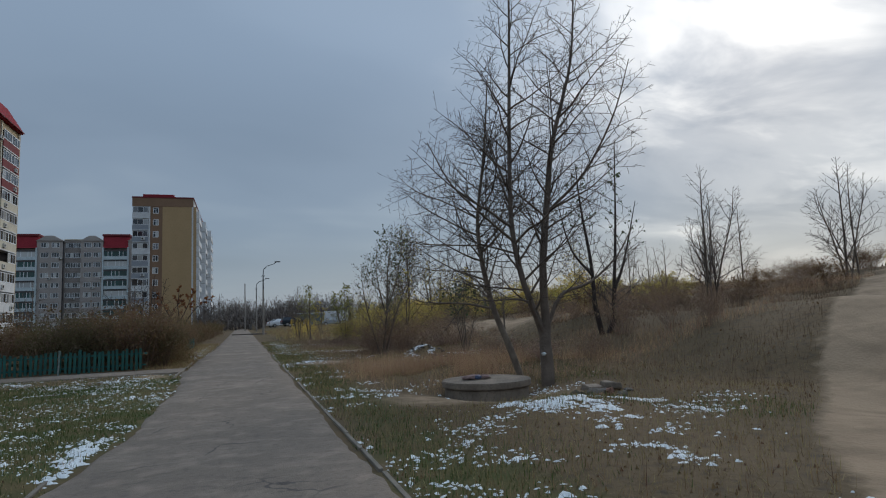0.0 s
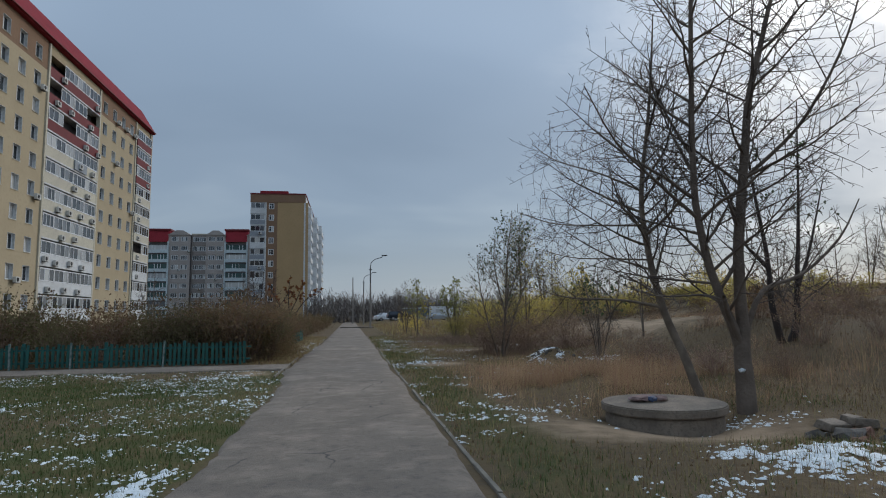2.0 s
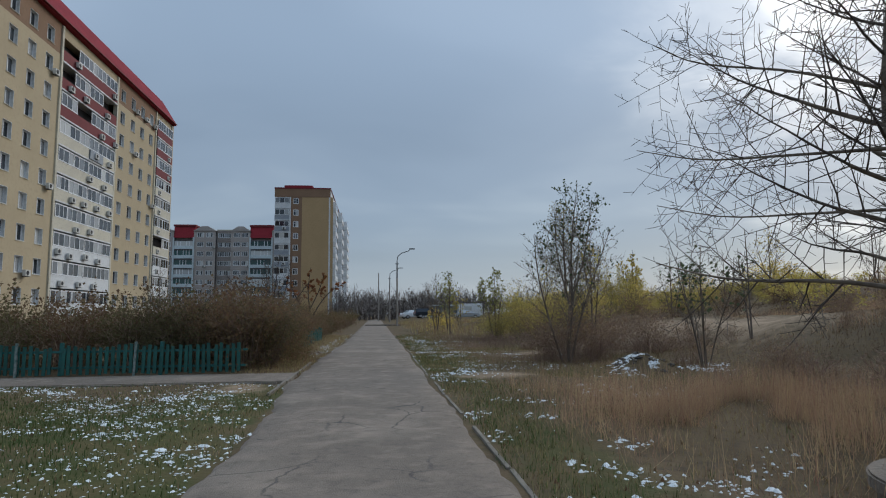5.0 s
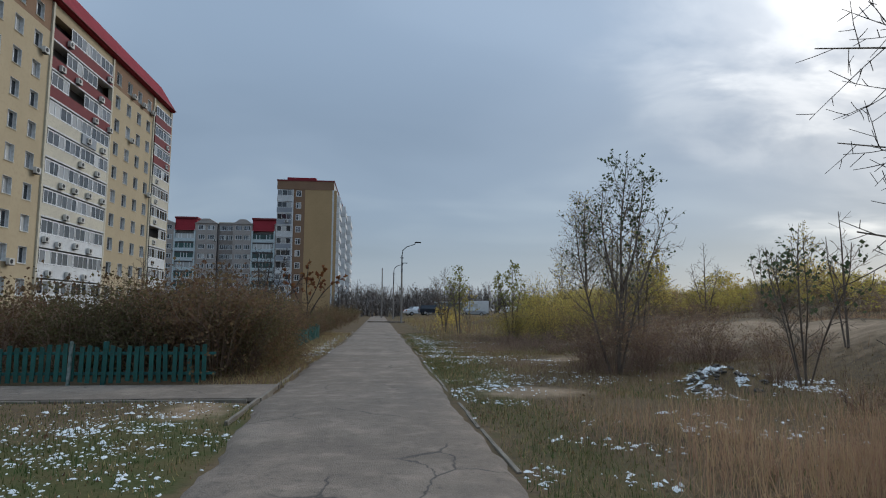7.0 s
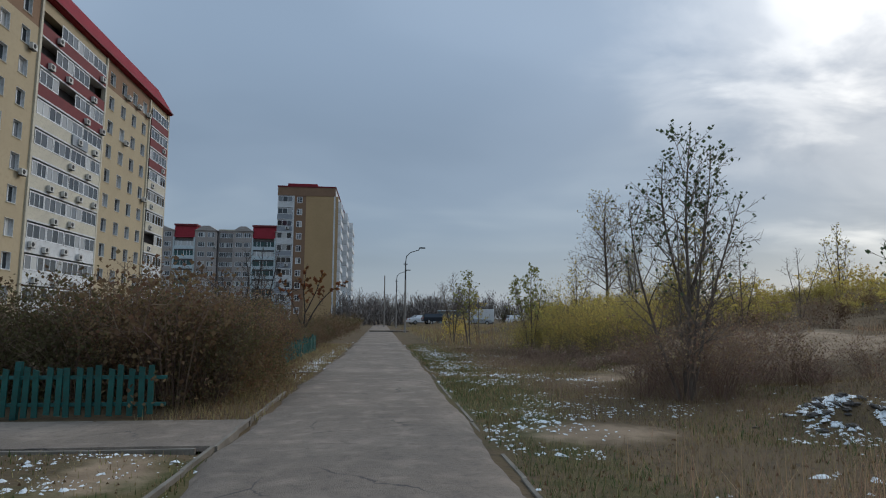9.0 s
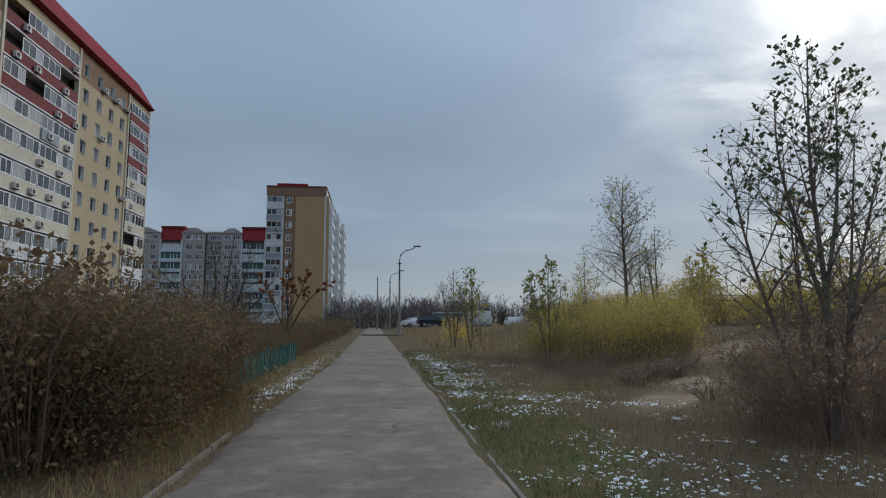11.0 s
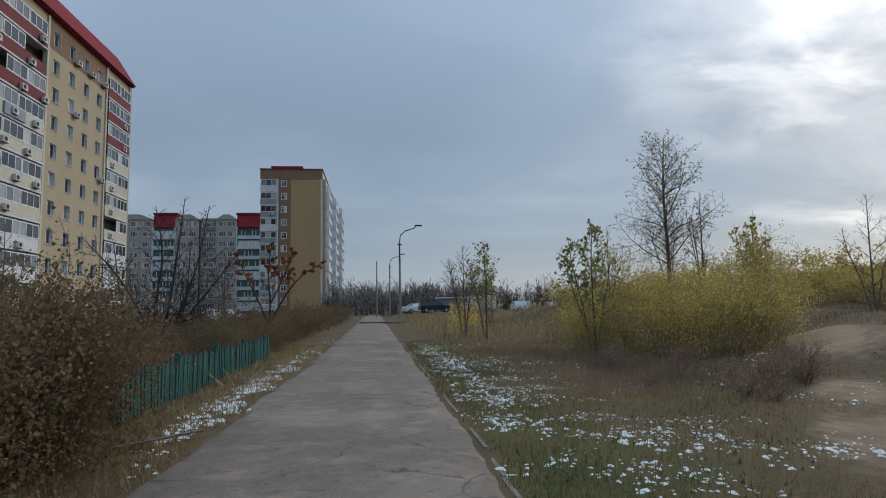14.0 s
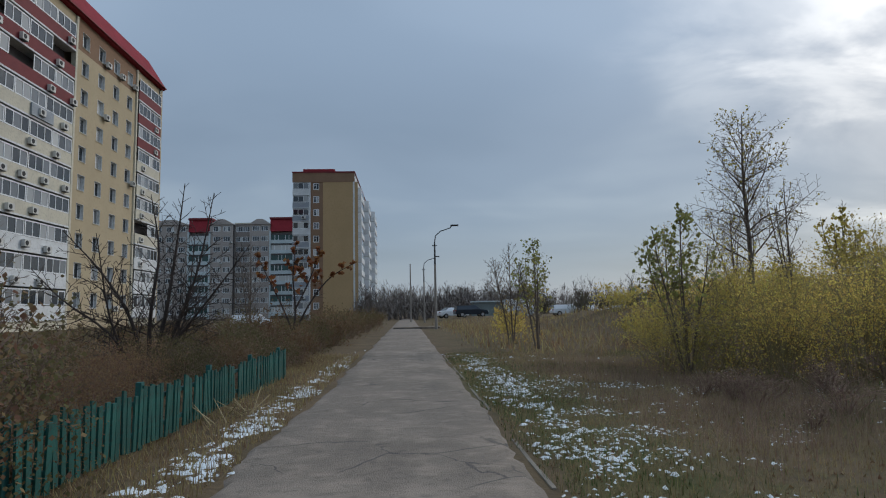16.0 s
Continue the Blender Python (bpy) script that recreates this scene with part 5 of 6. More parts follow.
# lower hedge behind the second fence and on along the path
for i in range(64):
    y = 30.6 + i * 0.44 + r.uniform(-0.2, 0.2)
    x = -3.05 - (i % 5) * 0.95 + r.uniform(-0.3, 0.3)
    s = r.uniform(0.5, 0.68) if y < 44 else r.uniform(0.5, 0.68)
    bush(NEAR_HEDGE[i % 3] if y < 37 and x > -5 else HEDGE[i % 3], x, y, s, r.uniform(0, 6.3), "brown hedge bush along the path", group="bushes beside the path")
for i in range(44):
    y = 43 + i * 1.25 + r.uniform(-0.4, 0.4)
    bush(FAR_HEDGE[i % 2], -2.9 - (i % 3) * 1.6 + r.uniform(-0.3, 0.3), y, r.uniform(0.6, 0.78) if y < 47 else r.uniform(0.8, 1.02), r.uniform(0, 6.3), "brown hedge bush along the path", group="bushes beside the path")
for i in range(34):
    bush(FAR_HEDGE[i % 2], -9 - r.uniform(0, 16), 31 + r.uniform(0, 45), r.uniform(0.55, 0.8), r.uniform(0, 6.3), "brown scrub bush before the flats", group="scrub before the flats")
# yellow-green bushes east of the path
for x, y, s in ((6.4, 37.5, 1.0), (7.4, 36.0, 0.8), (8.3, 35.1, 0.9), (9.3, 35.4, 1.0), (10.2, 35.9, 0.9), (10.6, 36.9, 1.05), (7.6, 38.2, 1.15), (8.9, 38.2, 1.2), (10.2, 38.6, 1.15), (11.5, 38.4, 1.1), (6.7, 39.6, 0.95), (10.2, 40.8, 1.2), (5.2, 47.4, 0.85), (11.8, 42.0, 0.95), (5.0, 50.5, 0.9), (15, 43, 1.25), (12.0, 45.5, 1.2), (16.8, 45.0, 1.2),
                (9.5, 47, 1.0), (7.8, 55, 1.1), (10.4, 57, 1.2), (14.5, 53, 1.3), (18, 54, 1.3), (9.0, 61, 1.1), (13.0, 62, 1.3), (17.2, 64, 1.4), (21, 58, 1.4), (24, 62, 1.5), (21, 47, 1.3), (25, 51, 1.4), (29, 47, 1.3), (7.0, 66, 1.0), (28, 58, 1.4), (33, 55, 1.5), (11.5, 68, 1.2)):
    bush((YELLOW if y < 46 else FAR_YELLOW)[int(x * 7 + y) % 3], x, y, s, r.uniform(0, 6.3), "yellow-green bush with thin leaves", "yellow_bush", "yellow bushes east of the path", r.uniform(0.68, 1.22))
for i in range(9):
    x, y = r.uniform(7.5, 20), r.uniform(44, 62)
    bush((YELLOW if y < 45 else FAR_YELLOW)[i % 3], x, y, r.uniform(0.7, 1.15), r.uniform(0, 6.3), "yellow-green bush with thin leaves", "yellow_bush", "yellow bushes east of the path", r.uniform(0.6, 1.02))
for i in range(120):
    x, y = r.uniform(10.5, 40), r.uniform(13, 64)
    if sand_at(x, y) < 0.35:
        bush(FAR_YELLOW[(i % 2) * 2] if y > 40 else (FAR_HEDGE[0], PURPLE[0], PURPLE[1])[i % 3], x, y, r.uniform(0.45, 0.85), r.uniform(0, 6.3), "thin scrub bush on the bank" if y < 40 else "olive scrub bush on the bank", group="scrub on the bank")
for i in range(22):
    x, y = r.uniform(9, 40), r.uniform(22, 46)
    if sand_at(x, y) < 0.4 and not (x < 17 and 34 < y):
        bush((FAR_YELLOW[0], PURPLE[0], PURPLE[1])[i % 3], x, y, r.uniform(0.6, 1.0), r.uniform(0, 6.3), "thin scrubby bush on the bank", group="scrub on the bank")
for x, y, s in ((5.5, 23.7, 1.05), (6.3, 24.1, 0.85), (5.0, 24.1, 0.7), (6.8, 24.5, 0.85), (8.3, 22.2, 0.7), (7.6, 17.9, 0.55), (9.2, 27.2, 1.15), (8.6, 25.2, 0.8), (6.5, 26.2, 0.75), (9.0, 28.4, 0.9)):
    bush(PURPLE[int(x * 5) % 2], x, y, s, r.uniform(0, 6.3), "bare reddish-brown bush with many thin stems", "twiggy_bush", "bare bushes beside the poplar")
for i in range(46):
    x, y = r.uniform(8.2, 23), r.uniform(12.5, 27)
    if sand_at(x, y) < 0.4:
        bush(PURPLE[i % 2], x, y, r.uniform(0.3, 0.62), r.uniform(0, 6.3), "low bare reddish-brown scrub on the bank", "twiggy_bush", "low scrub on the bank")
for i in range(40):
    x, y = r.uniform(5.0, 9.5), r.uniform(24.5, 35)
    if sand_at(x, y) < 0.35:
        bush(WEEDS[i % 2], x, y, r.uniform(0.5, 1.0), r.uniform(0, 6.3), "tangle of dry brown weeds", "weed_clump", "dry weeds")
for i in range(12):
    x, y = r.uniform(6.8, 9.5), r.uniform(14, 22)
    if sand_at(x, y) < 0.5:
        bush(WEEDS[i % 2], x, y, r.uniform(0.5, 0.95), r.uniform(0, 6.3), "tangle of dry brown weeds", "weed_clump", "dry weeds")


# ---- grass, weeds and snow ----
def blades(name, label, pos, height, width, mat, seed, tilt=0.45):
    g = np.random.default_rng(seed)
    n = len(pos)
    h = height * g.uniform(0.45, 1.25, n)
    size = np.stack([np.full(n, width) * g.uniform(0.6, 1.4, n), h, h], 1)
    v = np.asarray([(-0.5, 0, 0), (0.5, 0, 0), (0.0, 0.35, 1.0)])
    me = scatter(name, v, [(0, 1, 2)], pos, g.uniform(0, 6.28, n), g.normal(0, tilt, n), size, mat)
    tagged(new(name, me), label, "grass", kind="stuff")


def field(n, x0, x1, y0, y1, seed, keep):
    g = np.random.default_rng(seed)
    x, y = g.uniform(x0, x1, n), g.uniform(y0, y1, n)
    ok = g.uniform(0, 1, n) < keep(x, y)
    x, y = x[ok], y[ok]
    return np.stack([x, y, ground_z(x, y) - 0.01], 1)


def overgrown(x, y):
    return 1 - smooth(sand_at(x, y) * 2.2)


def off_path(x, y):
    side = (x < -1.3) & (y > 20.3) & (y < 22.2)
    rag = 0.06 * np.sin(y * 2.3) + 0.05 * np.sin(y * 5.1)
    return (((x < path_left(y) - 0.03 + rag) | (x > 1.6 + rag)) & ~side).astype(float)


def near_well(x, y):
    return (np.hypot(x - 4.9, y - 11.5) > 0.92).astype(float)


blades("lawn_grass", "short green grass on the lawn", field(90000, -11, -1.05, 1, 20.4, 1, lambda x, y: off_path(x, y) * (0.25 + 0.75 * smooth((bumps(x, y, 0.7, 5.0) + 0.45) / 0.8)) * overgrown(x, y)), 0.075, 0.011, M_GRASS, 1)
blades("lawn_grass", "faded straw-coloured grass on the lawn", field(36000, -14, -1.05, 1, 20.4, 2, lambda x, y: off_path(x, y) * (0.15 + 0.7 * smooth((0.3 - bumps(x, y, 0.7, 5.0)) / 0.8))), 0.065, 0.012, M_GRASS_DULL, 2)
blades("verge_grass", "green grass along the kerb", field(60000, 1.5, 5.2, 1, 44, 3, lambda x, y: off_path(x, y) * near_well(x, y) * np.exp(-((x - 1.9) / 1.2) ** 2) * (0.12 + 0.88 * smooth((bumps(x, y, 0.9, 6.0) + 0.5 * bumps(x, y, 2.3, 2.0) + 0.25) / 0.7)) * overgrown(x, y)), 0.09, 0.010, M_GRASS, 3, 0.7)
blades("meadow_grass", "dull brown-green grass", field(200000, 1.6, 12, 1, 46, 4, lambda x, y: off_path(x, y) * near_well(x, y) * overgrown(x, y) * smooth((13 - x) / 6)), 0.13, 0.0055, M_GRASS_DULL, 4, 0.9)
blades("weeds", "brown withered weeds over the bank", field(190000, 2.6, 30, 3, 52, 5, lambda x, y: near_well(x, y) * overgrown(x, y) * (0.12 + 0.88 * smooth((x - 6.5) / 4)) * (0.3 + 0.7 * smooth(bumps(x, y, 0.6, 8.0) + 0.5))), 0.22, 0.007, M_WEED, 5, 0.85)
blades("weeds", "brown withered weeds in the distance", field(30000, 3, 60, 44, 96, 6, lambda x, y: smooth((x - 2.5) / 2)), 0.45, 0.05, M_GRASS_DULL, 6, 0.5)
tall = lambda x, y: near_well(x, y) * smooth((bumps(x, y, 1.9, 2.0) + 0.5 * bumps(x, y, 4.3, 1.0) + 0.35) / 0.7) * np.clip(1.1 * np.exp(-((x - 5.0) ** 2 / 2.6 + (y - 15.6) ** 2 / 4.5)) + 0.3 * np.exp(-((x - 7.6) ** 2 / 2.5 + (y - 15.0) ** 2 / 4)), 0, 1)
blades("dry_grass", "tall reddish dry grass", field(120000, 2.4, 10.5, 11.5, 21, 7, tall), 0.5, 0.0055, M_GRASS_DRY, 7, 0.7)
blades("dry_grass", "reddish dry grass on the bank", field(80000, 8, 30, 13, 36, 8, lambda x, y: overgrown(x, y) * smooth((bumps(x, y, 0.45, 2.5) + 0.6 * bumps(x, y, 1.3, 5.0)) * 1.6)), 0.34, 0.008, M_GRASS_DRY, 8, 0.7)
blades("hedge_grass", "rough grass between fence and path", field(26000, -4, -1.2, 22.2, 46, 9, lambda x, y: off_path(x, y) * smooth((x + 3.2) / 0.8)), 0.15, 0.013, M_GRASS_DULL, 9, 0.6)

blades("weed_stalks", "thin dry weed stalks in the meadow", field(12000, 2.3, 12, 12, 48, 10, lambda x, y: near_well(x, y) * overgrown(x, y) * smooth(bumps(x, y, 0.8, 3.3) + 0.35) * (0.35 + 0.65 * smooth((x - 3) / 3))), 0.30, 0.0045, M_WEED_PALE, 10, 0.6)
fuzz = lambda x, y: off_path(x, y) * near_well(x, y) * overgrown(x, y) * smooth((x - 2.6) / 2.2) * smooth((y - 22) / 4) * smooth((bumps(x, y, 0.7, 6.1) + 0.6 * bumps(x, y, 1.9, 3.0) + 0.25) / 0.7)
blades("dry_weeds", "low purplish tangle of dry weeds in the meadow", field(120000, 2.6, 12.5, 22, 44, 14, fuzz), 0.34, 0.0045, M_WEED_PALE, 14, 0.9)
blades("meadow_grass", "short straw-coloured grass in the meadow", field(70000, 1.7, 10, 20, 42, 15, lambda x, y: off_path(x, y) * overgrown(x, y)), 0.07, 0.007, M_GRASS_DULL, 15, 0.9)
blades("verge_grass", "green tufts in the meadow", field(60000, 1.7, 8, 2, 46, 11, lambda x, y: near_well(x, y) * overgrown(x, y) * smooth((bumps(x, y, 0.9, 1.5) + 0.5 * bumps(x, y, 2.1, 4.5)) / 0.8)), 0.11, 0.010, M_GRASS, 11, 0.7)
blades("leaf_litter", "fallen brown leaves in the grass", field(26000, 1.6, 14, 1, 40, 12, lambda x, y: near_well(x, y) * off_path(x, y) * overgrown(x, y) * (0.4 + 0.6 * smooth(bumps(x, y, 0.6, 9.0) + 0.4))), 0.045, 0.045, M_LEAF_BROWN, 12, 1.2)
blades("leaf_litter", "fallen brown leaves on the lawn", field(9000, -12, -1.4, 1, 20.3, 13, lambda x, y: off_path(x, y) * 0.6), 0.04, 0.04, M_LEAF_BROWN, 13, 1.2)

# snow lies in small broken clumps between the blades
g6 = np.arange(6) * 2 * np.pi / 6
SNOW_V = [(0.5 * math.cos(a) * (1 + 0.25 * math.sin(3 * a + 1)), 0.5 * math.sin(a) * (1 + 0.22 * math.cos(2 * a)), -0.1) for a in g6] + [(-0.16, 0.03, 0.4), (0.17, -0.04, 0.36)]
SNOW_F = [(0, 1, 7), (1, 6, 7), (1, 2, 6), (2, 3, 6), (3, 4, 6), (4, 7, 6), (4, 5, 7), (5, 0, 7)]


def snow(label, pos, size, seed):
    g = np.random.default_rng(seed)
    n = len(pos)
    s = size * g.lognormal(0, 0.5, n)
    dims = np.stack([s * g.uniform(0.8, 2.0, n), s * g.uniform(0.6, 1.2, n), np.minimum(s * g.uniform(0.4, 0.9, n), 0.07)], 1)
    pos = pos + np.array([0, 0, 0.012])
    me = scatter("snow", SNOW_V, SNOW_F, pos, g.uniform(0, 6.28, n), g.normal(0, 0.15, n), dims, M_SNOW)
    tagged(new("snow", me), label, "snow", kind="stuff")


def blots(spots):
    def keep(x, y):
        d = np.zeros_like(x)
        for cx, cy, sx, sy, w in spots:
            d = np.maximum(d, w * np.exp(-((x - cx) / sx) ** 2 - ((y - cy) / sy) ** 2))
        return d * off_path(x, y) * smooth((bumps(x, y, 3.1, 1.0) + bumps(x, y, 7.3, 2.0) + 0.5) / 0.9)
    return keep


lawn_snow = lambda x, y: off_path(x, y) * smooth((bumps(x, y, 0.9, 3.0) + 0.5 * bumps(x, y, 2.3, 1.0) + 0.35) / 0.8) * smooth((bumps(x, y, 5.0, 2.0) + bumps(x, y, 11.0, 1.0) * 0.7 + 0.05) / 0.6)
snow("thin patches of old snow on the lawn", field(60000, -12, -1.05, 2, 20.3, 21, lambda x, y: 0.5 * lawn_snow(x, y)), 0.025, 21)
snow("small crumbs of old snow on the lawn", field(110000, -12, -1.05, 2, 20.3, 22, lambda x, y: off_path(x, y) * (0.2 + 0.35 * lawn_snow(x, y)) * smooth((bumps(x, y, 1.3, 5.0) + 0.6 * bumps(x, y, 6.1, 2.0) + 0.25) / 0.8)), 0.0175, 22)
snow("old snow near the well", field(36000, 2.0, 8.5, 4, 13.5, 23, blots(((4.5, 8.1, 0.9, 0.5, 1), (5.5, 8.4, 0.9, 0.4, 1), (4.9, 6.6, 0.35, 0.5, 0.9), (4.2, 5.3, 0.3, 0.4, 0.9), (6.3, 7.4, 0.5, 0.5, 0.5), (3.2, 7.5, 0.5, 0.4, 0.5), (7.4, 8.2, 0.5, 0.4, 0.5), (5.6, 11.0, 0.9, 0.3, 0.5), (3.2, 11.9, 0.5, 0.4, 0.35)))), 0.032, 23)
snow("thicker lumps of old snow near the well", field(1700, 3.4, 7.2, 7.2, 9.6, 30, blots(((4.6, 8.2, 0.75, 0.38, 1), (5.6, 8.45, 0.85, 0.34, 1), (5.0, 7.6, 0.4, 0.3, 0.7)))), 0.075, 30)
snow("snow on the rubble heap", field(24000, 4.6, 9, 19.6, 23.5, 24, blots(((6.45, 21.0, 0.5, 0.5, 0.9), (5.8, 20.6, 0.4, 0.25, 0.5), (7.1, 21.8, 0.5, 0.4, 0.7), (8.0, 21.5, 0.5, 0.6, 0.6)))), 0.045, 24)
snow("crumbs of snow along the verge", field(60000, 1.6, 10.0, 2, 46, 25, lambda x, y: off_path(x, y) * near_well(x, y) * (1 - 0.8 * sand_at(x, y)) * (0.75 - 0.45 * smooth((y - 27) / 3)) * np.exp(-((x - 1.7) / 2.6) ** 2) * smooth((bumps(x, y, 1.1, 7.0) + bumps(x, y, 4.0, 3.0) - 0.12) / 0.5)), 0.03, 25)
snow("snow strip beside the path", field(16000, 1.7, 4.2, 27, 48, 26, blots(((2.35, 36.0, 0.35, 3.2, 1), (2.25, 31.2, 0.3, 1.0, 0.9), (2.3, 41.5, 0.3, 2.5, 0.8), (2.2, 29.2, 0.3, 0.6, 0.9)))), 0.038, 26)
snow("snow strip under the green fence", field(14000, -2.3, -1.15, 27.5, 50, 27, blots(((-1.6, 32.5, 0.22, 2.6, 1), (-1.5, 36.5, 0.2, 2.5, 0.9), (-1.5, 42, 0.2, 3, 0.7), (-1.65, 29.5, 0.2, 0.9, 0.7)))), 0.04, 27)
snow("scattered crumbs of snow in the meadow", field(17000, 2.0, 9.5, 22, 38, 29, lambda x, y: (1 - 0.6 * sand_at(x, y)) * (0.25 + 0.75 * smooth((7 - x) / 4)) * smooth((bumps(x, y, 1.3, 4.0) + bumps(x, y, 3.7, 2.0) - 0.25) / 0.6)), 0.023, 29)
snow("snow crust along the kerb", field(700, -1.62, -1.33, 3.5, 10, 28, lambda x, y: 0.8 * smooth(bumps(x, y, 1.3, 1.0) + 0.5)), 0.06, 28)


# ---- the well ----
well = thing("well", "low round concrete well with a heavy cover slab", "well", pose(4.9, 11.5, -0.32))
bm = bmesh.new()
cone(bm, 0.83, 0.82, -0.12, 0.30, 48)
bmesh.ops.bevel(bm, geom=[e for e in bm.edges if abs(e.verts[0].co.z - e.verts[1].co.z) < 0.01], offset=0.012, segments=2, affect="EDGES")
part("ring", bm, M_CONCRETE, well, "weathered concrete ring")
bm = bmesh.new()
cone(bm, 0.875, 0.88, 0.31, 0.43, 48)
bmesh.ops.bevel(bm, geom=[e for e in bm.edges if abs(e.verts[0].co.z - e.verts[1].co.z) < 0.01], offset=0.018, segments=2, affect="EDGES")
part("cover", bm, M_CONCRETE, well, "thick concrete cover slab")
bm = bmesh.new()
cone(bm, 0.29, 0.28, 0.428, 0.465, 24, -0.12, 0.22)
part("hatch", bm, M_CONCRETE, well, "round hatch lid in the cover")
rag = thing("cloth", "crumpled pink and blue rag lying on the well cover", "rag", pose(4.65, 11.6, -0.32 + 0.465, 0, 0, 20))
for name, mat, x, y, w, d in (("fold", M_PINK, 0.0, 0.0, 0.24, 0.14), ("fold", M_PINK, 0.16, -0.16, 0.12, 0.09), ("scrap", M_BLUE, 0.03, -0.15, 0.09, 0.06)):
    bm = bmesh.new()
    bmesh.ops.create_icosphere(bm, subdivisions=3, radius=1.0)
    for v in bm.verts:
        k = 1 + 0.3 * noise.noise(v.co * 2.2 + Vector((x * 9, y * 9, 1)))
        v.co = Vector((v.co.x * w * k + x, v.co.y * d * k + y, max(v.co.z * 0.045 * k + 0.012, -0.028)))
    part(name, bm, mat, rag)


def stone(x, y, s, mat, seed, label):
    bm = bmesh.new()
    bmesh.ops.create_icosphere(bm, subdivisions=2, radius=1.0)
    for v in bm.verts:
        k = 1 + 0.8 * noise.noise(v.co * 1.9 + Vector((seed, 0, 0)))
        v.co = Vector((v.co.x * s * 1.3 * k, v.co.y * s * k, v.co.z * s * 0.6 * k))
    me = bpy.data.meshes.new("rubble")
    bm.to_mesh(me)
    bm.free()
    me.materials.append(mat)
    ob = new("rubble_piece", me)
    ob.matrix_basis = pose(x, y, gz(x, y) + s * 0.25, r.uniform(-15, 15), r.uniform(-15, 15), r.uniform(0, 360))
    tagged(ob, label, "rubble", "rubble near the well" if y < 15 else "rubble heap")


for i, (x, y, s, m) in enumerate(((5.75, 9.55, 0.13, M_RUBBLE), (6.05, 9.4, 0.16, M_RUBBLE), (6.35, 9.55, 0.13, M_BRICK), (6.5, 9.3, 0.1, M_RUBBLE), (5.95, 9.15, 0.08, M_BRICK), (6.9, 9.7, 0.07, M_RUBBLE))):
    stone(x, y, s, m, i * 3.1, "broken lump of brick and rubble in the grass")
for x, y, w, d, tilt, turn in ((6.35, 10.0, 0.2, 0.13, 9, 12), (6.72, 9.95, 0.17, 0.12, -12, -20), (6.75, 10.15, 0.15, 0.1, 5, 30)):
    bm = box(-w, w, -d, d, -0.06, 0.05, 0.02)
    for v in bm.verts:
        v.co += Vector((noise.noise(v.co * 5 + Vector((x, 0, 0))), noise.noise(v.co * 5 + Vector((0, y, 0))), 0)) * 0.06
    me = bpy.data.meshes.new("slab_piece")
    bm.to_mesh(me)
    bm.free()
    me.materials.append(M_CONCRETE)
    ob = new("slab_piece", me)
    ob.matrix_basis = pose(x, y, gz(x, y) + 0.06, tilt, 4, turn)
    tagged(ob, "broken concrete slab piece lying near the well", "rubble", "rubble near the well")
for i in range(34):
    stone(6.5 + r.gauss(0, 0.5), 21.3 + r.gauss(0, 0.4), r.uniform(0.03, 0.07), M_RUBBLE, 20 + i * 1.7, "dark lump in the snow-dusted rubble heap")


# ---- fences ----
def picket_mesh(w, h, top):
    bm = bmesh.new()
    v = add_box(bm, -w / 2, w / 2, -0.011, 0.011, 0.06, h)
    if top:
        for q in v[4:]:
            if q.co.x > 0:
                q.co.z -= 0.02
    me = bpy.data.meshes.new("picket")
    bm.to_mesh(me)
    bm.free()
    me.materials.append(M_FENCE)
    return me


def picket_fence(label, start, end, height, seed, gap=0.135, white_posts=False):
    r = random.Random(seed)
    d = Vector((end[0] - start[0], end[1] - start[1], 0))
    length, turn = d.length, math.degrees(math.atan2(d.y, d.x))
    base = thing("picket_fence", label, "fence", pose(start[0], start[1], -0.02, 0, 0, turn))
    meshes = [picket_mesh(0.075, height * k, t) for k, t in ((1.0, 0), (0.97, 1), (1.03, 1), (0.93, 0))]
    n = int(length / gap)
    for i in range(n):
        if r.random() > 0.05:
            child("picket", r.choice(meshes), base, pose(i * gap + 0.05 + r.uniform(-0.012, 0.012), -0.035, r.uniform(-0.03, 0.01), r.uniform(-2, 2), r.uniform(-2, 2), r.uniform(-5, 5)))
    for z in (0.2, height * 0.78):
        part("rail", box(0, length, -0.02, 0.02, z - 0.025, z + 0.025, 0.005), M_FENCE, base)
    post = box_mesh("post", M_FENCE, -0.04, 0.04, 0.022, 0.09, -0.2, height + 0.05, bevel=0.006)
    white = box_mesh("post", M_POST_WHITE, -0.025, 0.025, -0.1, -0.05, -0.1, height * 1.08, bevel=0.006)
    for i in range(int(length / 2.2) + 1):
        child("post", post, base, pose(min(i * 2.2, length), 0, 0, 0, r.uniform(-2, 2), 0))
        if white_posts and i:
            child("post", white, base, pose(i * 2.2 - 0.6 + r.uniform(-0.3, 0.3), 0, 0, 0, r.uniform(-3, 3), 0), "pale peeling post")


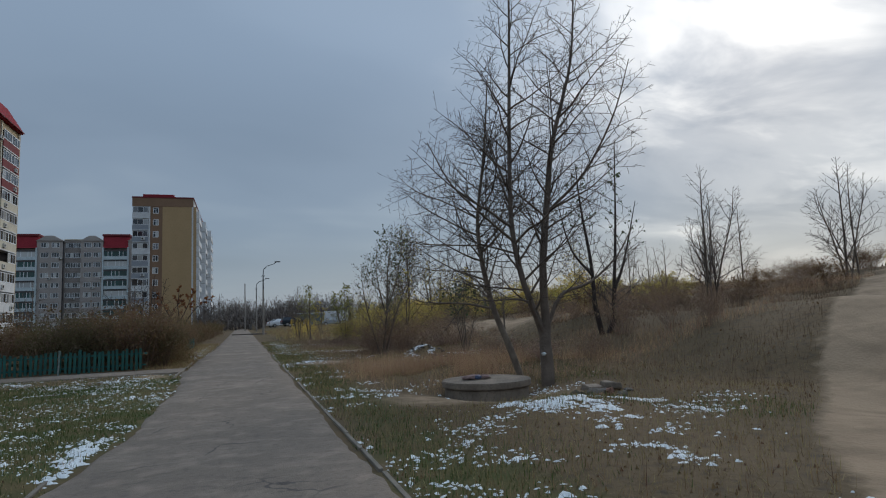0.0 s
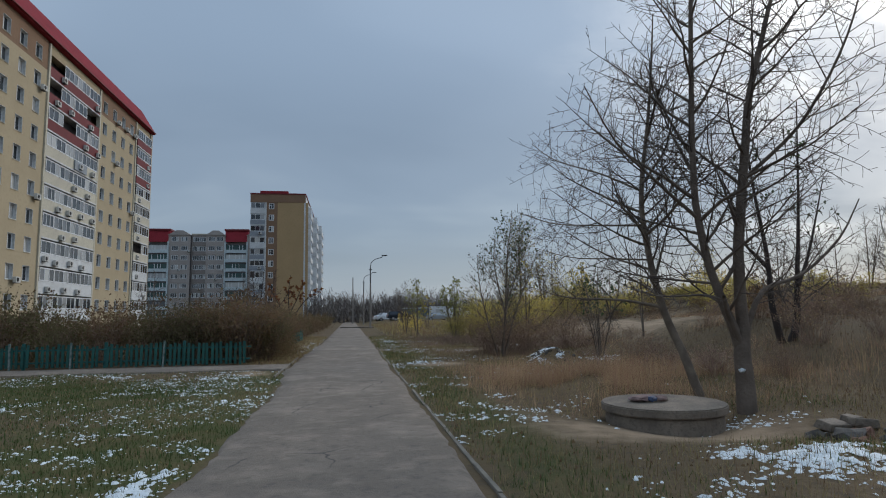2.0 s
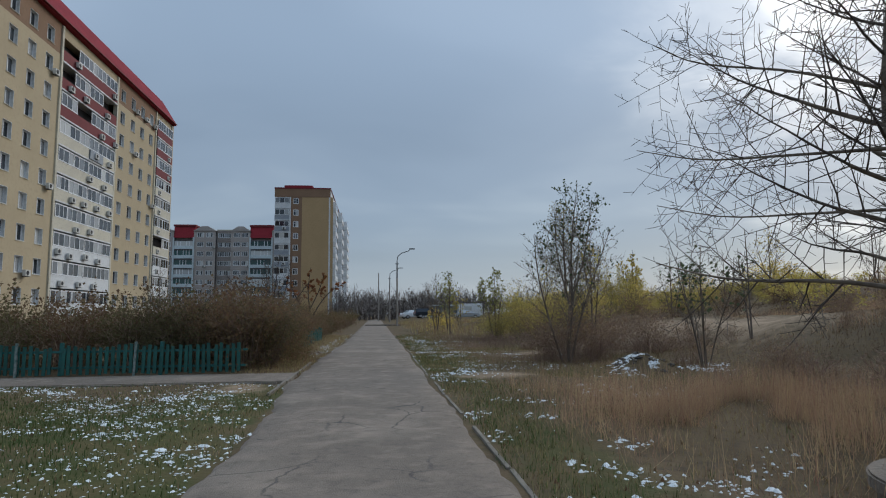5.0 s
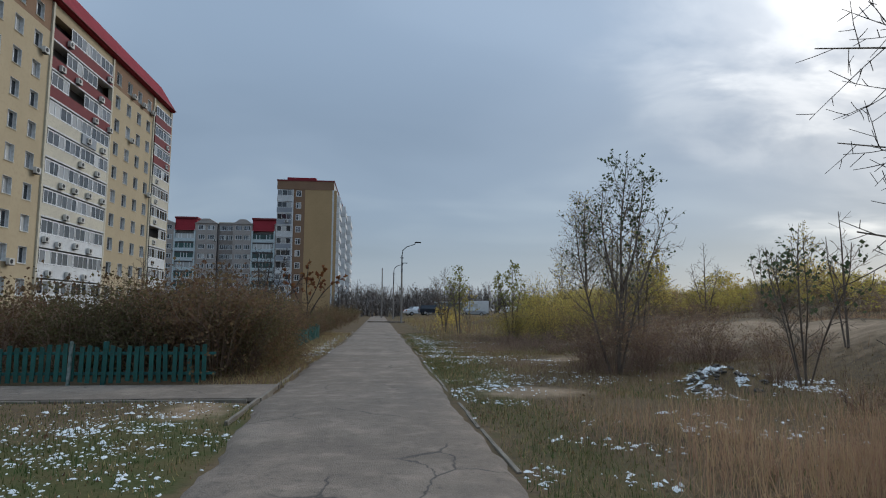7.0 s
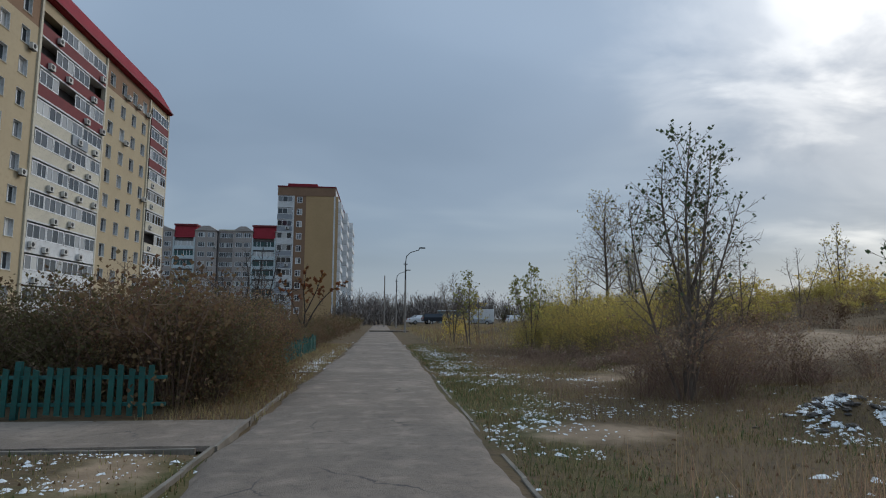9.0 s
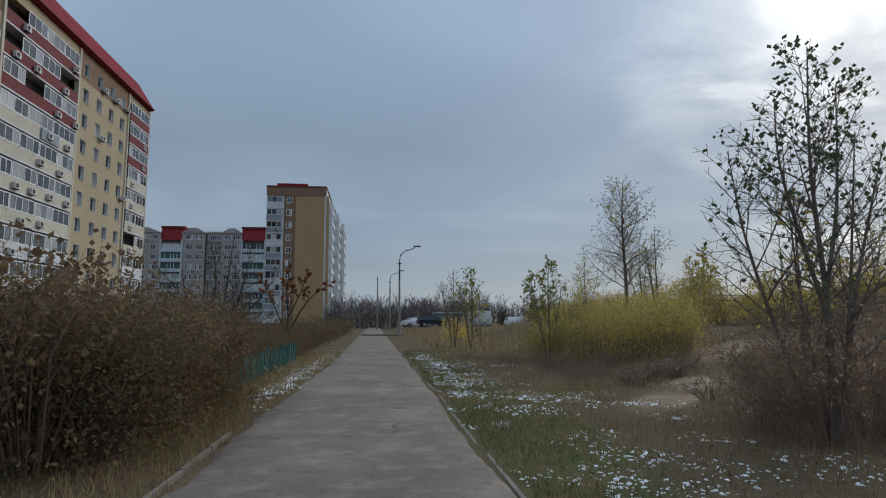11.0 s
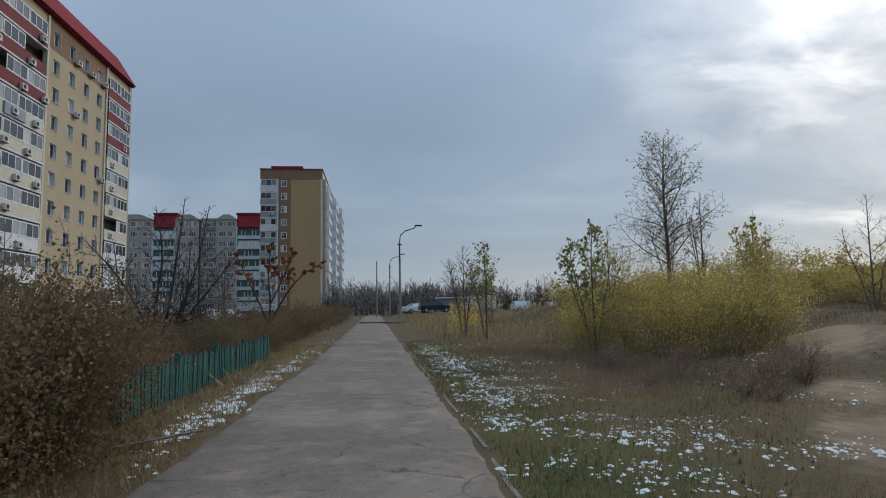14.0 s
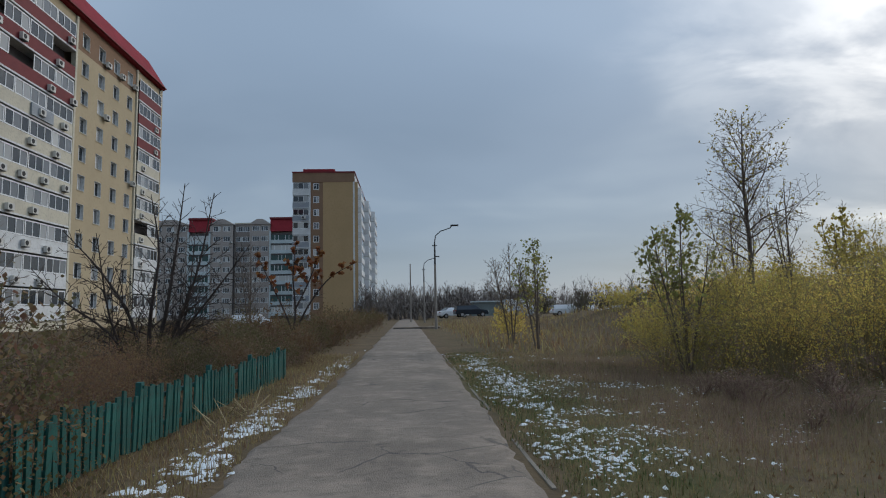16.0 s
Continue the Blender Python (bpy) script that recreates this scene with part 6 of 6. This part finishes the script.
picket_fence("faded green wooden picket fence before the hedge", (-20.0, 22.45), (-2.62, 22.42), 0.72, 5, white_posts=True)
picket_fence("faded green wooden picket fence along the path", (-2.55, 29.8), (-2.35, 38.9), 0.68, 6, 0.115)
stalks = thing("cut_stalks", "heap of pale cut reeds and sticks by the fence", "stalks", pose(-1.95, 34.0, gz(-1.95, 34.0)))
for i in range(16):
    bm = bmesh.new()
    cone(bm, 0.010, 0.006, 0, r.uniform(0.2, 0.55), 6)
    part("stalk", bm, M_STRAW, stalks, at=pose(r.uniform(-0.3, 0.15), r.uniform(-0.9, 0.9), 0.02, r.uniform(35, 84) * r.choice((-1, 1)), r.uniform(-30, 30), r.uniform(0, 360)))
plank = box(-0.025, 0.025, -0.6, 0.6, 0.0, 0.025, 0.005)
me = bpy.data.meshes.new("plank")
plank.to_mesh(me)
plank.free()
me.materials.append(M_BARK_PALE)
ob = new("plank", me)
ob.matrix_basis = pose(-1.75, 28.6, 0.03, 0, 3, -40)
tagged(ob, "weathered pale board lying by the path", "plank")


# ---- street lamps and poles ----
def street_lamp(x, y, h, label, arm=2.4):
    base = thing("street_lamp", label, "street lamp", pose(x, y, gz(x, y) if y < 60 else 0))
    bm = bmesh.new()
    cone(bm, 0.12, 0.085, -0.2, h * 0.62, 12)
    part("pole", bm, M_POLE, base, "pale concrete lower pole")
    bm = bmesh.new()
    cone(bm, 0.085, 0.06, h * 0.60, h * 0.84, 10)
    part("upper_pole", bm, M_STEEL, base, "dark steel upper pole")
    cone_b = bmesh.new()
    add_box(cone_b, -0.2, 0.2, -0.04, 0.04, h * 0.80, h * 0.80 + 0.08)
    part("crossbar", cone_b, M_STEEL, base)
    pts = [(0, 0, h * 0.83), (0.08, 0, h * 0.90), (0.5, 0, h * 0.945), (1.3, 0, h * 0.975), (arm, 0, h)]
    seg = [(*a, *b, 0.045, 0.04) for a, b in zip(pts, pts[1:])]
    child("arm", fast_mesh("arm", *tubes(seg, 8), M_STEEL, True), base, label="curved steel arm")
    bm = box(arm - 0.1, arm + 0.55, -0.13, 0.13, h - 0.05, h + 0.07, 0.04)
    part("lamp_head", bm, M_STEEL, base, "flat lamp head")


street_lamp(2.75, 74.5, 8.5, "tall street lamp with a curved arm beside the path", 1.45)
street_lamp(2.6, 103, 8.5, "tall street lamp with a curved arm further off", 1.5)
pole = thing("utility_pole", "plain pale utility pole among the trees", "pole", pose(0.9, 112, 0))
bm = bmesh.new()
cone(bm, 0.12, 0.08, -0.2, 8.3, 10)
part("pole", bm, M_POLE, pole)


# ---- cars, shed ----
def car(at, paint, label, estate=False):
    base = thing("car", label, "car", at, "cars parked past the path")
    out = [(-2.15, 0.35), (-2.2, 0.75), (-2.05, 0.95)] + ([(-1.95, 1.45), (0.55, 1.48)] if estate else [(-1.55, 1.0), (-0.95, 1.42), (0.35, 1.45)]) + [(1.05, 0.98), (1.95, 0.85), (2.15, 0.6), (2.12, 0.32)]
    bm = bmesh.new()
    sides = []
    for y, k in ((-0.85, 1.0), (0.85, 1.0)):
        sides.append([bm.verts.new((x, y * (0.82 if z > 1.2 else 1.0), z)) for x, z in out])
    n = len(out)
    for i in range(n):
        j = (i + 1) % n
        bm.faces.new((sides[0][i], sides[0][j], sides[1][j], sides[1][i]))
    bm.faces.new(sides[0][::-1])
    bm.faces.new(sides[1])
    bmesh.ops.recalc_face_normals(bm, faces=bm.faces[:])
    bmesh.ops.bevel(bm, geom=bm.edges[:], offset=0.05, segments=2, affect="EDGES")
    part("body", bm, paint, base)
    for y in (-0.80, 0.80):
        for x0, x1 in ((-1.3, -0.35), (-0.28, 0.62)):
            bm = bmesh.new()
            q = [bm.verts.new(p) for p in ((x0 - (0.2 if x0 < -1 and not estate else 0), y * 1.03, 0.97), (x1 + (0.2 if x1 > 0 else 0), y * 1.03, 0.97), (x1 - 0.1, y * 0.9, 1.36), (x0 + 0.1, y * 0.9, 1.36))]
            f = bm.faces.new(q)
            bmesh.ops.solidify(bm, geom=[f], thickness=0.02)
            part("side_window", bm, M_GLASS, base, "dark side window")
    for x0, z0, x1, z1, nm in ((1.03, 1.02, 0.42, 1.43, "windscreen"), (-2.03 if estate else -1.52, 1.03, -1.98 if estate else -1.0, 1.4, "rear_window")):
        bm = bmesh.new()
        s = 0.03 if x0 > 0 else -0.03
        f = bm.faces.new([bm.verts.new(p) for p in ((x0 + s, -0.7, z0), (x0 + s, 0.7, z0), (x1 + s, 0.6, z1), (x1 + s, -0.6, z1))])
        bmesh.ops.solidify(bm, geom=[f], thickness=0.015)
        part(nm, bm, M_GLASS, base, "dark glass")
    for x in (-1.35, 1.35):
        for y in (-0.8, 0.8):
            bm = bmesh.new()
            bmesh.ops.create_cone(bm, cap_ends=True, segments=20, radius1=0.32, radius2=0.32, depth=0.2, matrix=pose(x, y, 0.32, 90))
            w = part("wheel", bm, M_TYRE, base)
            bm = bmesh.new()
            bmesh.ops.create_cone(bm, cap_ends=True, segments=14, radius1=0.2, radius2=0.19, depth=0.22, matrix=pose(x, y, 0.32, 90))
            part("rim", bm, M_RIM, w, "metal wheel rim")
    for y in (-0.62, 0.62):
        part("headlight", box(2.06, 2.17, y - 0.17, y + 0.17, 0.6, 0.74, 0.03), M_LAMP_CLEAR, base, "clear headlight")
        part("tail_light", box(-2.2, -2.1, y - 0.15, y + 0.15, 0.72, 0.9, 0.03), M_LAMP_RED, base, "red tail light")


for x, y, turn, paint, label, est in ((6.6, 108, 20, M_CAR_WHITE, "white parked car on the gravel lot", False), (8.6, 103, 8, M_CAR_DARK, "dark parked estate car", True), (21.5, 104, 5, M_CAR_WHITE, "white parked estate car", True),
                                      (25.5, 108, 15, M_CAR_WHITE, "white parked car on the gravel lot", False), (16.0, 110, -10, M_CAR_SILVER, "silver parked car on the gravel lot", False), (29.5, 106, 0, M_CAR_SILVER, "silver parked car on the gravel lot", False), (-14.2, 84, 5, M_CAR_WHITE, "white car parked behind the hedge", True)):
    car(pose(x, y, gz(x, y), 0, 0, turn), paint, label, est)
shed = thing("shed", "low grey-green metal shed by the car park", "shed", pose(13.5, 122, 0.4))
part("wall", box(-2.6, 2.6, -2, 2, 0, 2.3, 0.03), M_SHED, shed)
part("roof", box(-2.8, 2.8, -2.3, 2.3, 2.3, 2.5, 0.03), M_PALEBLUE, shed, "pale flat roof")
shed = thing("shed", "pale trailer-like hut by the car park", "shed", pose(17.8, 119, 0.45))
part("wall", box(-2.2, 2.2, -1.2, 1.2, 0.4, 2.6, 0.05), M_WHITE, shed)
part("window", box(-1.2, 0.2, -1.23, -1.19, 1.3, 2.1, 0.01), M_GLASS, shed)
part("wheel_base", box(-1.8, 1.8, -1.0, 1.0, 0.0, 0.4, 0.02), M_TYRE, shed)


# ---- far woods ----
def woods(label, n, x0, x1, y0, y1, h, seed, leafy_share=0.35):
    g = np.random.default_rng(seed)
    seg, lp, ls = [], [], []
    for _ in range(n):
        x, y, t = g.uniform(x0, x1), g.uniform(y0, y1), h * g.uniform(0.55, 1.1)
        seg.append((x, y, -0.3, x + g.normal(0, 0.4), y, t, 0.16, 0.03))
        for _ in range(16):
            f = g.uniform(0.25, 0.95)
            a, l = g.uniform(0, 6.28), t * g.uniform(0.12, 0.28)
            seg.append((x, y, t * f, x + math.cos(a) * l * 0.7, y + math.sin(a) * l * 0.7, t * f + l * 0.9, 0.06, 0.02))
        k = 95
        cl = np.array([x, y, t * 0.55]) + g.normal(0, 1, (k, 3)) * np.array([t * 0.16, t * 0.16, t * 0.22])
        lp.append(cl)
    pos = np.concatenate(lp)
    pos[:, 2] = np.maximum(pos[:, 2], 0.3)
    m = len(pos)
    base = thing("far_wood", label, "woodland", kind="stuff")
    child("trunks", fast_mesh("trunks", *tubes(seg, 3), M_WOOD_FAR), base, kind="stuff")
    child("twigs", scatter("twigs", LEAF_V, LEAF_F, pos, g.uniform(0, 6.28, m), g.uniform(-1.4, 1.4, m), np.stack([g.uniform(0.08, 0.2, m), g.uniform(0.08, 0.2, m), g.uniform(0.5, 1.2, m)], 1), M_FAR_LEAF if leafy_share > 0.5 else M_WOOD_FAR), base, kind="stuff")


woods("strip of bare grey woodland on the horizon", 420, -30, 190, 175, 290, 9.0, 31)
woods("strip of bare grey woodland beyond the path", 150, -9, 24, 128, 175, 5.6, 32)
woods("dull green scrub in the distance", 200, 20, 150, 92, 150, 4.2, 33, 0.8)
woods("scrub trees far on the plain", 160, 60, 300, 20, 120, 6.0, 34, 0.8)
